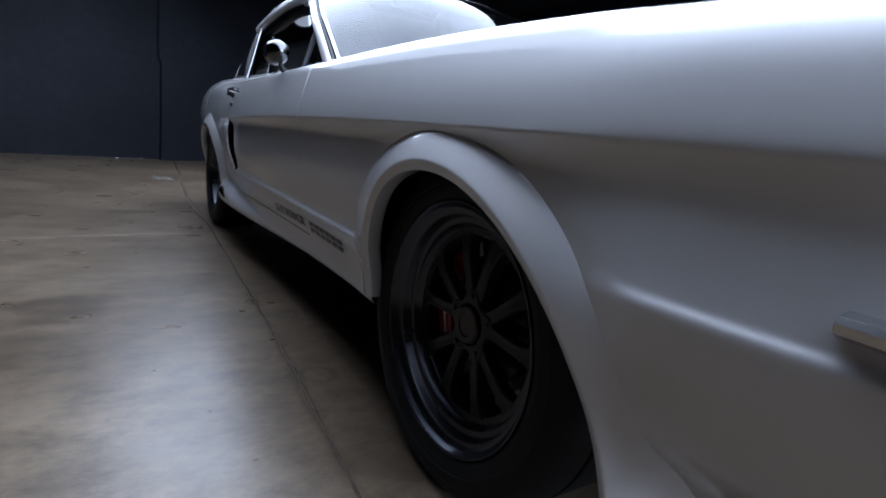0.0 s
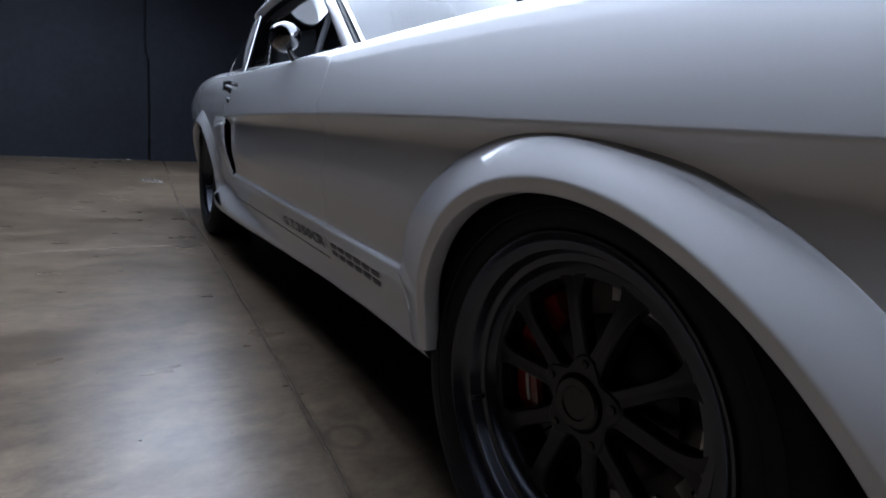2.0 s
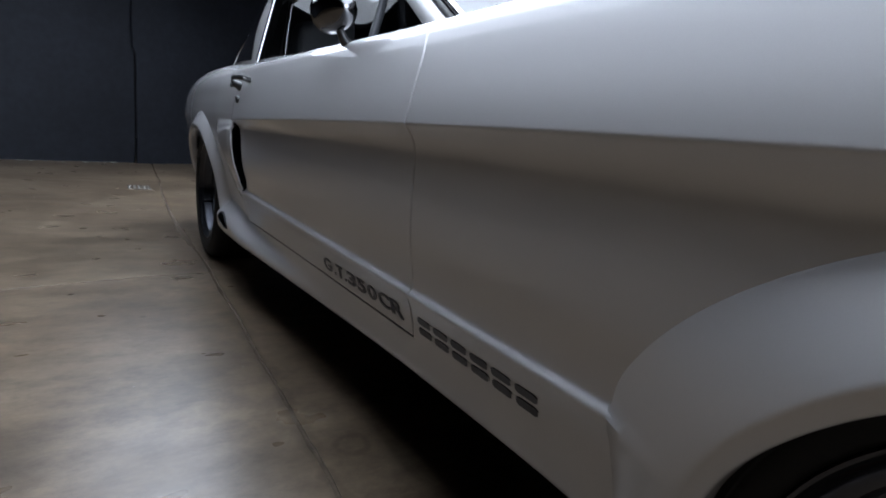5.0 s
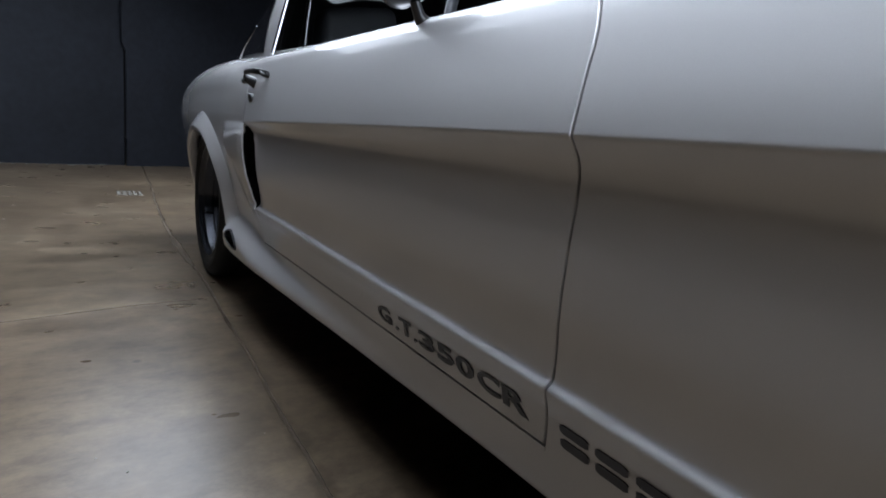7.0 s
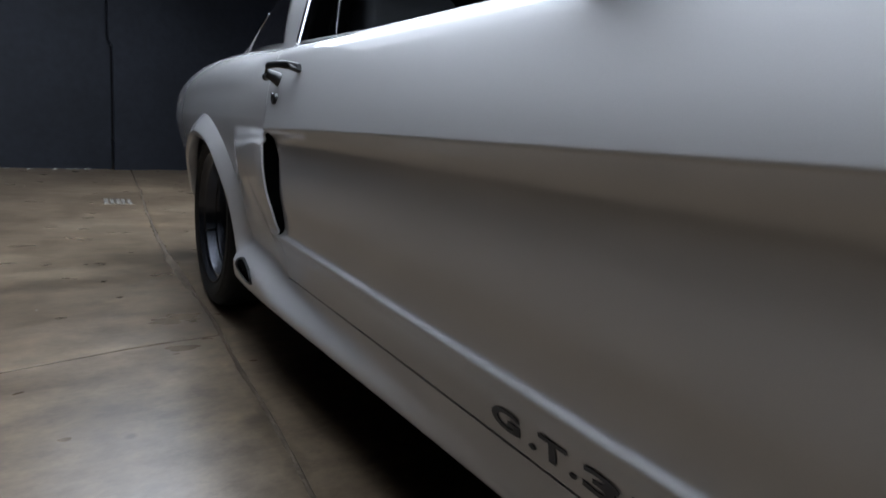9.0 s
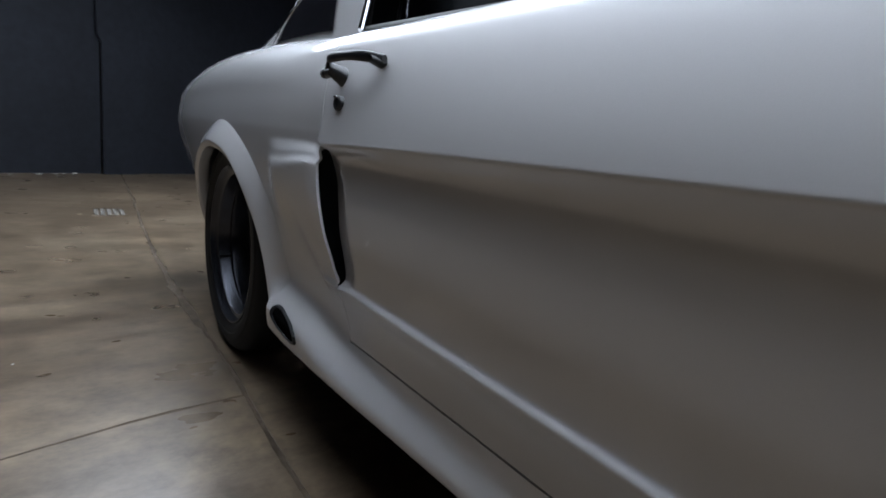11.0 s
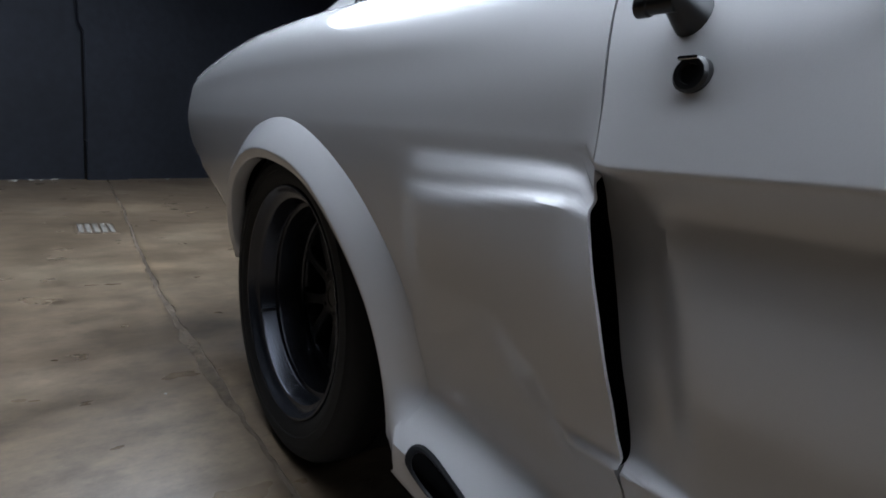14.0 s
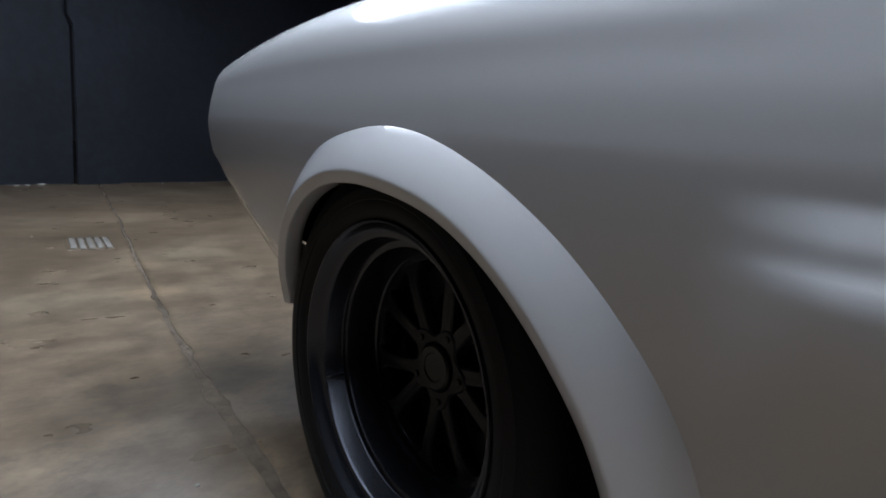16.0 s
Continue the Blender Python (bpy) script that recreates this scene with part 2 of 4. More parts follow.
def step(a, b, v):
    """0 below a, 1 above b, smooth between."""
    f = min(max((v - a) / (b - a), 0.0), 1.0)
    return f * f * (3 - 2 * f)


def along(v, *pairs):
    """A smooth curve through pairs of (at, value)."""
    xs, ys = [p[0] for p in pairs], [p[1] for p in pairs]
    if v <= xs[0]:
        return ys[0]
    if v >= xs[-1]:
        return ys[-1]
    i = max(k for k in range(len(xs)) if xs[k] <= v)
    i = min(i, len(xs) - 2)

    def slope(k):
        if k == 0 or k == len(xs) - 1:
            return (ys[min(k + 1, len(xs) - 1)] - ys[max(k - 1, 0)]) / (xs[min(k + 1, len(xs) - 1)] - xs[max(k - 1, 0)])
        return (ys[k + 1] - ys[k - 1]) / (xs[k + 1] - xs[k - 1])
    h = xs[i + 1] - xs[i]
    f = (v - xs[i]) / h
    return ((2 * f**3 - 3 * f**2 + 1) * ys[i] + (f**3 - 2 * f**2 + f) * h * slope(i)
            + (3 * f**2 - 2 * f**3) * ys[i + 1] + (f**3 - f**2) * h * slope(i + 1))


# ---- the room ----
MIDX = 0.865             # the car's middle plane
SLOPE = 0.5              # the far wall stands askew to the car


def far_wall_y(x):
    return 7.62 + SLOPE * (x + 0.1)


def slab(name, corners, label):
    """A concrete slab with slightly broken edges and a worn arris."""
    bm = bmesh.new()
    ring = []
    for k, (x0, y0, rough) in enumerate(corners):
        x1, y1, _ = corners[(k + 1) % len(corners)]
        far = math.hypot(x1 - x0, y1 - y0)
        n = max(1, int(far / 0.018)) if rough else 1
        for i in range(n):
            f = i / n
            x, y = x0 + f * (x1 - x0), y0 + f * (y1 - y0)
            if rough:
                wob = [noise.noise(Vector((x * 3 + k2, y * 3, k2))) * 0.014 + noise.noise(Vector((x * 16, y * 16, 3 + k2))) * 0.006 + noise.noise(Vector((x * 45, y * 45, 9 + k2 + corners[0][0]))) * 0.0035 for k2 in (0, 7)]
                calm = 0.40 + 0.65 * step(2.3, 2.9, y)
                wob = [calm * w for w in wob]
                chip = max(0.0, noise.noise(Vector((x * 9, y * 9, 20 + corners[0][0] * 9))) - 0.25) * 0.02 * calm
                x, y = x + wob[0] + chip * (y1 - y0) / far * -1, y + wob[1] * 0.6 + chip * (x1 - x0) / far
            ring.append((x, y))
    cx, cy = sum(p[0] for p in ring) / len(ring), sum(p[1] for p in ring) / len(ring)
    top = [bm.verts.new((x + 0.0006 * (cx - x) / (abs(cx - x) + abs(cy - y)), y + 0.0006 * (cy - y) / (abs(cx - x) + abs(cy - y)), 0)) for x, y in ring]
    mid = [bm.verts.new((x, y, -0.0006)) for x, y in ring]
    low = [bm.verts.new((x, y, -0.05)) for x, y in ring]
    bm.faces.new(top)
    for a, b in ((top, mid), (mid, low)):
        for i in range(len(ring)):
            j = (i + 1) % len(ring)
            bm.faces.new((a[j], a[i], b[i], b[j]))
    return part(name, bm, CONCRETE, floor, label, smooth=0)


bm = bmesh.new()
box(bm, -7.2, 9.2, -6.2, 14.2, -0.08, -0.0016)
floor = tagged(part("floor", bm, JOINT, None, smooth=0), "brown-grey polished concrete floor with cracked joints", "floor", kind="structure")
slab("slab", [(-0.290, -6, 1), (-0.116, 0.15, 1), (-0.085, 0.93, 1), (-0.070, 1.7, 1), (-0.060, 2.403, 1), (-0.30, 2.385, 1), (-0.60, 2.325, 1), (-7, 1.05, 0), (-7, -6, 0)], "")
slab("slab", [(-0.60, 2.333, 0), (-0.30, 2.393, 1), (-0.062, 2.411, 1), (-0.058, 2.9, 1), (-0.076, 3.10, 1), (-0.084, 3.35, 1), (-0.080, 3.62, 1), (-0.057, 4.3, 1), (-0.030, 5.0, 1), (0.01, 5.7, 1), (0.06, 7.2, 1), (0.3, 14, 0), (-7, 14, 0),
              (-7, 1.058, 1)], "")
slab("slab", [(-0.282, -6, 0), (9, -6, 0), (9, 14, 0), (0.308, 14, 1), (0.073, 7.2, 1), (0.023, 5.7, 1), (-0.017, 5.0, 1), (-0.043, 4.3, 1), (-0.064, 3.62, 1), (-0.050, 3.35, 1), (-0.046, 3.10, 1), (-0.048, 2.9, 1), (-0.049, 2.41, 1),
              (-0.0600, 1.7, 1), (-0.0750, 0.93, 1), (-0.1065, 0.15, 1)], "")


def wall_run(name, pts, z1, label, thick=0.2):
    """A wall along plan points, thick to the left of its run."""
    bm = bmesh.new()
    for (x0, y0), (x1, y1) in zip(pts, pts[1:]):
        far = math.hypot(x1 - x0, y1 - y0)
        nx, ny = -(y1 - y0) / far * thick, (x1 - x0) / far * thick
        quad = [(x0, y0), (x1, y1), (x1 + nx, y1 + ny), (x0 + nx, y0 + ny)]
        lo, hi = [bm.verts.new((*q, -0.01)) for q in quad], [bm.verts.new((*q, z1)) for q in quad]
        bm.faces.new(lo[::-1])
        bm.faces.new(hi)
        for i in range(4):
            j = (i + 1) % 4
            bm.faces.new((lo[i], lo[j], hi[j], hi[i]))
    return tagged(part(name, bm, WALL, None, smooth=0), label, "wall", kind="structure")


wall_run("wall_north", [(-7.1, far_wall_y(-7.1)), (-0.10, far_wall_y(-0.10))], 4.6, "charcoal painted rear wall of rough plaster")
wall_run("wall_north_2", [(0.26, far_wall_y(0.26)), (9.1, far_wall_y(9.1))], 4.6, "charcoal painted rear wall of rough plaster")
wall_run("wall_west", [(-7.0, -6.1), (-7.0, far_wall_y(-7.0))], 4.6, "dark charcoal side wall")
wall_run("wall_south", [(9.1, -6.0), (-7.1, -6.0)], 4.6, "dark charcoal wall")
wall_run("wall_east", [(9.0, far_wall_y(9.0)), (9.0, -6.1)], 4.6, "dark charcoal side wall")
bm = bmesh.new()
box(bm, -7.2, 9.2, -6.2, 14.2, 4.6, 4.7)
tagged(part("ceiling", bm, CEIL, None, smooth=0), "black painted ceiling", "ceiling", kind="structure")

# the pillar with its ragged plaster edge
bm = bmesh.new()
rows = []
for k in range(70):
    z = -0.01 + 4.6 * k / 69
    w = 0.012 * noise.noise(Vector((0, 0, z * 2.3))) + 0.02 * noise.noise(Vector((5, 0, z * 0.9)))
    step_in = 0.035 if z > 1.36 else 0.0
    xa, xb = -0.084 + w - step_in, 0.26
    rows.append([(xa + 0.02, far_wall_y(xa) + 0.2, z), (xa, far_wall_y(xa) - 0.055, z), (xa + 0.012, far_wall_y(xa + 0.012) - 0.07, z),
                 (xb, far_wall_y(xb) - 0.07, z), (xb, far_wall_y(xb) + 0.2, z)])
grid(bm, rows)
tagged(part("pillar", bm, WALL, None, smooth=0), "charcoal plastered pillar with a ragged edge", "pillar", kind="structure")

# floor drain
drain = thing("floor_drain", "worn pale steel drain grate set in the concrete floor", "drain", (-0.18, 5.19, 0.0))
bm = bmesh.new()
for a in ((-0.10, 0.10, -0.14, -0.125), (-0.10, 0.10, 0.125, 0.14), (-0.10, -0.09, -0.125, 0.125), (0.09, 0.10, -0.125, 0.125)):
    box(bm, a[0], a[1], a[2], a[3], -0.004, 0.0035)
part("frame", bm, CONCRETE, drain, smooth=0)
for k in range(5):
    bm = bmesh.new()
    box(bm, -0.085 + 0.036 * k, -0.060 + 0.036 * k, -0.12, 0.12, -0.004, 0.006, 0.002)
    part("slat", bm, GRATE, drain)

# softboxes over and beside the car
def rounded(x0, x1, y0, y1, r, n=8):
    out = []
    for cx, cy, a in ((x1 - r, y1 - r, 0), (x0 + r, y1 - r, 90), (x0 + r, y0 + r, 180), (x1 - r, y0 + r, 270)):
        out += [(cx + r * math.cos(radians(a + 90 * k / n)), cy + r * math.sin(radians(a + 90 * k / n))) for k in range(n + 1)]
    return out


def softbox(x0, x1, y0, y1, r, z, power, label, at_y=0.0, tilt=0.0):
    """A hanging softbox with rounded corners, its cloth looking down; the dim strip along its x0 edge is added fill
    light.
    """
    cloth = bpy.data.materials.new("softbox_cloth")
    cloth.use_nodes = True
    p = cloth.node_tree.nodes["Principled BSDF"]
    p.inputs["Emission Color"].default_value = (0.73, 0.84, 1.0, 1)
    nt = cloth.node_tree
    tc, sep, ramp = nt.nodes.new("ShaderNodeTexCoord"), nt.nodes.new("ShaderNodeSeparateXYZ"), nt.nodes.new("ShaderNodeMapRange")
    ramp.interpolation_type = "SMOOTHSTEP"
    # the outer 0.34 m glows at 0.22 of the power, added as fill
    ramp.inputs["From Min"].default_value, ramp.inputs["From Max"].default_value = x0 + 0.34, x0 + 0.40
    ramp.inputs["To Min"].default_value, ramp.inputs["To Max"].default_value = 0.22 * power, power
    nt.links.new(tc.outputs["Object"], sep.inputs[0])
    nt.links.new(sep.outputs["X"], ramp.inputs["Value"])
    nt.links.new(ramp.outputs[0], p.inputs["Emission Strength"])
    p.inputs["Base Color"].default_value = (0.8, 0.8, 0.8, 1)
    lamp = thing("overhead_softbox", label, "studio light", (0, at_y, z))
    lamp.rotation_euler = (radians(tilt), 0, 0)
    me = bpy.data.meshes.new("diffuser")
    bm = bmesh.new()
    bm.faces.new([bm.verts.new((x, y, 0)) for x, y in rounded(x0, x1, y0, y1, r)][::-1])
    bm.to_mesh(me)
    bm.free()
    me.materials.append(cloth)
    new("diffuser", me).parent = lamp
    bm = bmesh.new()
    inner, outer = rounded(x0, x1, y0, y1, r), rounded(x0 - 0.06, x1 + 0.06, y0 - 0.06, y1 + 0.06, r + 0.06)
    grid(bm, [[(*i, 0.004), (*i, -0.01), (*o, -0.01), (*o, 0.14)] for i, o in zip(inner, outer)], close_u=True)
    bm.faces.new([bm.verts.new((*o, 0.14)) for o in outer])
    part("frame", bm, BLACK, lamp)
    for x, y in ((x0 + 0.3, y0 + 0.4), (x1 - 0.3, y0 + 0.4), (x0 + 0.3, y1 - 0.4), (x1 - 0.3, y1 - 0.4)):
        bm = bmesh.new()
        foot = Vector((x, y * math.cos(radians(tilt)), z + y * math.sin(radians(tilt))))
        tube(bm, [Matrix.Rotation(-radians(tilt), 3, 'X') @ Vector((0, 0, h)) + Vector((x, y, 0)) for h in (0.13, 4.6 - foot.z)], 0.004, 6)
        part("cable", bm, BLACK, lamp)


softbox(-0.95, 1.9, -2.6, 5.9, 0.22, LIGHT_Z, LIGHT_POWER, "large white softbox hanging over the car")
softbox(-0.35, 2.8, -1.0, 1.0, 0.22, 1.9, 18.0, "tilted white softbox hanging in front of the car", -4.4, 62)

# ---- the car: form ----
# Rear is +y; the side that the camera passes looks to -x. Front axle at y = 0.
WHEELBASE, AXLE_Z = 2.743, 0.325

SIDE = [(0.12, 0.232), (0.045, 0.236), (0.016, 0.256), (0.005, 0.295), (-0.001, 0.335), (-0.008, 0.365), (-0.0175, 0.393), (-0.0252, 0.4090),
        (-0.0284, 0.4175), (-0.0274, 0.4205), (-0.0214, 0.4278), (-0.0209, 0.4340), (-0.0285, 0.470), (-0.0385, 0.512), (-0.0458, 0.575),
        (-0.0478, 0.622), (-0.0487, 0.637), (-0.0500, 0.650), (-0.0555, 0.6655), (-0.0660, 0.6800), (-0.0712, 0.6865), (-0.0708, 0.6935), (-0.0645, 0.725),
        (-0.0560, 0.757), (-0.0474, 0.787), (-0.0382, 0.815), (-0.0268, 0.8405), (-0.004, 0.8575), (0.042, 0.8662), (0.10, 0.870), (0.16, 0.871)]
REAR = [(0.12, 0.232), (0.045, 0.236), (0.016, 0.256), (0.005, 0.295), (-0.002, 0.335), (-0.009, 0.365), (-0.016, 0.393), (-0.020, 0.410),
        (-0.0215, 0.419), (-0.0225, 0.426), (-0.0240, 0.437), (-0.027, 0.455), (-0.0320, 0.480), (-0.0400, 0.520), (-0.0495, 0.575),
        (-0.0558, 0.620), (-0.0576, 0.637), (-0.0590, 0.652), (-0.0602, 0.669), (-0.0607, 0.681), (-0.0607, 0.687), (-0.0603, 0.695), (-0.0582, 0.725),
        (-0.0540, 0.757), (-0.0495, 0.792), (-0.0370, 0.828), (-0.016, 0.857), (0.014, 0.880), (0.059, 0.8985), (0.10, 0.910), (0.16, 0.911)]
NOSE = [(0.14, 0.232), (0.09, 0.236), (0.06, 0.256), (0.035, 0.295), (0.005, 0.335), (-0.018, 0.365), (-0.036, 0.393), (-0.046, 0.415),
        (-0.052, 0.435), (-0.058, 0.457), (-0.064, 0.480), (-0.069, 0.510), (-0.0713, 0.5255), (-0.0704, 0.5320), (-0.0656, 0.5392),
        (-0.0638, 0.5470), (-0.0585, 0.600), (-0.0571, 0.627), (-0.0590, 0.650), (-0.0655, 0.676), (-0.0700, 0.686), (-0.0705, 0.695), (-0.0650, 0.725),
        (-0.0577, 0.757), (-0.0492, 0.787), (-0.0388, 0.815), (-0.0250, 0.8380), (0.004, 0.8545), (0.050, 0.865), (0.10, 0.870), (0.16, 0.871)]


def section(y):
    """The body's outline across the car at y, on the -x side, from the sill up to the shoulder."""
    q = step(2.02, 2.36, y)
    low = along(y, (-0.8, 0.30), (0.3, 0.249), (0.5, 0.250), (0.77, 0.242), (1.25, 0.220), (2.15, 0.200), (2.4, 0.22), (2.9, 0.295), (3.11, 0.318), (3.26, 0.340), (3.45, 0.378), (3.64, 0.425), (3.8, 0.49))
    char = along(y, (-0.8, 0.672), (-0.2, 0.683), (0.3, 0.688), (0.76, 0.687), (1.1, 0.683), (1.8, 0.672), (2.05, 0.665)) - 0.687
    belt = along(y, (-0.8, 0.808), (-0.35, 0.829), (0, 0.845), (0.4, 0.852), (1.0, 0.853), (2.0, 0.866), (2.3, 0.868)) - 0.860
    haunch = along(y, (2.0, -0.012), (2.25, -0.008), (2.6, 0.006), (3.0, 0.010), (3.3, 0.002), (3.66, -0.022), (3.8, -0.036))
    tail, nose = max(0.0, y - 2.35) / 1.3, max(0.0, -0.42 - y) / 0.38
    out = []
    front = step(-0.26, -0.46, y) if y < -0.26 else 0.0
    for (xa, za), (xb, zb), (xn, zn) in zip(SIDE, REAR, NOSE):
        xa, za = xa + front * (xn - xa), za + front * (zn - za)
        up = step(0.70, 0.80, za)
        qn = q * up + step(2.030, 2.044, y) * (1 - up)
        x, z = xa + qn * (xb - xa), za + qn * (zb - za)
        hold = max(0.335, low + 0.10)
        if z < hold:
            z = hold + (z - hold) * (hold - low) / (hold - 0.232)
        z += char * (1 - qn) * math.exp(-((za - 0.687) / 0.05) ** 2)
        z += (belt * (1 - q) + haunch * q) * step(0.72, 0.87, za)
        x += 0.052 * tail**2.2 + 0.06 * tail**2.4 * max(0.0, 0.66 - z) + 0.045 * nose**2
        x += 0.010 * step(1.2, 2.0, y) * (1 - q) * step(0.5, 0.68, z)
        out.append((x, z))
    return out


def pod(y, z):
    """How far the sill swells out towards the exhaust outlet."""
    top = along(y, (1.0, 0.29), (1.5, 0.305), (1.95, 0.318), (2.1, 0.352), (2.3, 0.356))
    grow = along(y, (0.85, 0.0), (1.25, 0.011), (1.7, 0.034), (2.1, 0.058), (2.4, 0.060), (2.6, 0.0))
    return grow * step(top, top - 0.075, z) if z < top else 0.0


def fin(y, z):
    """The raised panel behind the door, whose front edge is the lip of the air scoop."""
    if not 1.9 < y < 2.36:
        return 0.0
    foot = step(0.398, 0.455 + 0.11 * step(2.03, 2.17, y), z)
    edge = 0.630 - 0.020 * step(2.05, 2.25, y)
    top = 0.664 + 0.003 * step(2.035, 2.10, y)
    ledge = along((z - edge) / (top - edge), (0.0, 1.0), (0.06, 0.97), (0.28, 0.64), (0.37, 0.555), (0.53, 0.475), (0.62, 0.395), (0.95, 0.02), (1.0, 0.0))
    return (0.013 + 0.009 * step(0.44, 0.60, z)) * (1 - 0.25 * step(2.05, 2.26, y)) * (1 - step(2.235, 2.325, y)) * foot * ledge


def scoop_line(z):
    """The slanted mouth of the scoop: y of the fin's front edge."""
    return along(z, (0.41, 1.976), (0.43, 1.977), (0.54, 1.999), (0.620, 2.024), (0.645, 2.027), (0.66, 2.030))


def door_back(z):
    return along(z, (0.31, 1.966), (0.405, 1.978), (0.44, 1.984), (0.54, 2.010), (0.62, 2.035), (0.648, 2.038), (0.662, 2.034), (0.70, 2.039), (0.76, 2.048), (0.80, 2.054), (0.87, 2.056))


def door_front(z):
    return along(z, (0.33, 0.781), (0.42, 0.769), (0.55, 0.757), (0.69, 0.752), (0.75, 0.757), (0.79, 0.764), (0.83, 0.782), (0.87, 0.81))


def door_floor(y):
    return along(y, (0.77, 0.337), (1.4, 0.326), (1.96, 0.314))


def dimple(y, z):
    """The door skin dips in towards the scoop's mouth."""
    d = door_back(z) - y
    wide = 0.070 * math.sqrt(max(0.0, 1 - ((z - 0.540) / 0.124) ** 4))
    return (0.014 + 0.009 * step(0.43, 0.60, z)) * (0.5 * (1 - d / wide) ** 0.75 + 0.5 * step(0.0, 0.32, 1 - d / wide)) * wide / 0.070 if wide > 0.002 and d < wide else 0.0


ROWS_N = 118
CACHE = {}


def station(n):
    if n not in CACHE:
        CACHE[n] = spline(section(n * 0.01), ROWS_N)
    return CACHE[n]


def outline(y):
    """The section at y, as ROWS_N points of (x, z)."""
    n = math.floor(y / 0.01)
    f = y / 0.01 - n
    return station(n) if f < 1e-6 else station(n) * (1 - f) + station(n + 1) * f


def side_x(y, z):
    """x of the body's side at y and z, with its swellings."""
    pts = outline(y)
    keep = pts[4:ROWS_N - 12]
    return float(np.interp(z, keep[:, 1], keep[:, 0])) - pod(y, z) - (fin(y, z) if y > scoop_line(z) else 0.0)


LIP_F = ((-14, 0.282, -0.014), (-6, 0.276, -0.019), (6, 0.271, -0.031), (20, 0.268, -0.051), (40, 0.266, -0.072), (60, 0.271, -0.086), (85, 0.281, -0.092), (105, 0.294, -0.092),
         (128, 0.316, -0.088), (147, 0.343, -0.080), (163, 0.373, -0.066), (175, 0.402, -0.052), (188, 0.432, -0.040))
ROOT_F = ((-14, 0.352), (0, 0.358), (10, 0.370), (19, 0.384), (29, 0.378), (47, 0.365), (62, 0.357), (76, 0.351), (90, 0.350), (105, 0.357), (119, 0.374), (134, 0.392), (149, 0.419),
          (164, 0.446), (173, 0.465), (188, 0.492))
LIP_R = ((-14, 0.362, -0.010), (0, 0.352, -0.022), (15, 0.335, -0.050), (40, 0.312, -0.078), (74, 0.290, -0.090), (90, 0.287, -0.094), (105, 0.294, -0.094), (124, 0.318, -0.090),
         (140, 0.342, -0.084), (152, 0.360, -0.074), (164, 0.381, -0.062), (180, 0.406, -0.048), (192, 0.424, -0.04))
ROOT_R = ((-14, 0.405), (0, 0.402), (40, 0.387), (70, 0.366), (80, 0.362), (97, 0.367), (115, 0.379), (128, 0.396), (140, 0.418), (149, 0.436), (157, 0.452),
          (164, 0.462), (180, 0.475), (192, 0.485))


def lip(table, a):
    return along(a, *[(t, r) for t, r, _ in table]), along(a, *[(t, x) for t, _, x in table])


def in_arch(y, z):
    """Whether a place on the side lies in a wheel's opening."""
    for yc, table in ((0.0, LIP_F), (WHEELBASE, LIP_R)):
        d, h = y - yc, z - AXLE_Z
        behind = 0.055 if yc else 0.0
        if h < 0 and -lip(table, 180)[0] - behind < d < lip(table, 0)[0]:
            return True
        a = math.degrees(math.atan2(h, d))
        a = a + 360 if a < -60 else a
        if -60 <= a <= 230 and math.hypot(d, h) < lip(table, min(max(a, -14), 188))[0] + 0.022 + 0.6 * behind * step(150, 178, a):
            return True
    return False


def mirror_x(rows):
    return [[None if p is None else (2 * MIDX - p[0], p[1], p[2]) for p in r] for r in rows]


def flange(rows, deep=0.018):
    """Turns the ends of each row of points in, so that a panel shows its edge's thickness."""
    first = [[None if p is None else (p[0] + a, p[1] - b, p[2]) for p in rows[0]] for a, b in ((deep, 0.0018), (0.0040, 0.0018), (0.0012, 0.0012))]
    last = [None if p is None else (p[0] + deep, p[1], p[2]) for p in rows[-1]]
    return first + rows + [last]


def panel_rows(y0, y1, keep, extra=None, n=None):
    """Columns of the side between two edges y0(z), y1(z), at the outline's points for which keep(y, z) holds."""
    n = n or int((y1(0.6) - y0(0.6)) / 0.013)
    rows = []
    for i in range(n + 1):
        f = i / n
        row = []
        for k in range(ROWS_N):
            z = outline(y0(0.6) + f * (y1(0.6) - y0(0.6)))[k][1]
            y = y0(z) + f * (y1(z) - y0(z))
            x, z = outline(y)[k]
            if not keep(y, z, k):
                row.append(None)
                continue
            side = 4 <= k < ROWS_N - 12
            row.append((x - (pod(y, z) if k < 60 else 0) + (extra(y, z) if extra and side else 0.0), y, z))
        rows.append(row)
    return rows


def flush_top(rows):
    """Trims columns to those points that exist in any."""
    use = [k for k in range(len(rows[0])) if any(r[k] is not None for r in rows)]
    return [[r[k] for k in use] for r in rows]


# ---- the car: body ----
car = thing("sports_car", "pearl silver classic fastback coupe with wide arch flares, parked", "car", (0, 0, 0))
GAP = 0.0019


def both(name, rows, mat, label="", smooth=32.0, parent=None):
    """A panel and its mirror image on the far side."""
    made = []
    for r in (rows, mirror_x(rows)):
        bm = bmesh.new()
        grid(bm, r)
        made.append(part(name, bm, mat, parent or car, label, smooth))
    return made


rows = panel_rows(lambda z: -0.80, lambda z: door_front(z) - 0.0034, lambda y, z, k: not in_arch(y, z), n=118)
both("front_fender", rows + [[None if p is None or p[2] < door_floor(p[1]) - GAP else (p[0] + 0.02, p[1] + 0.001, p[2]) for p in rows[-1]]], PAINT)


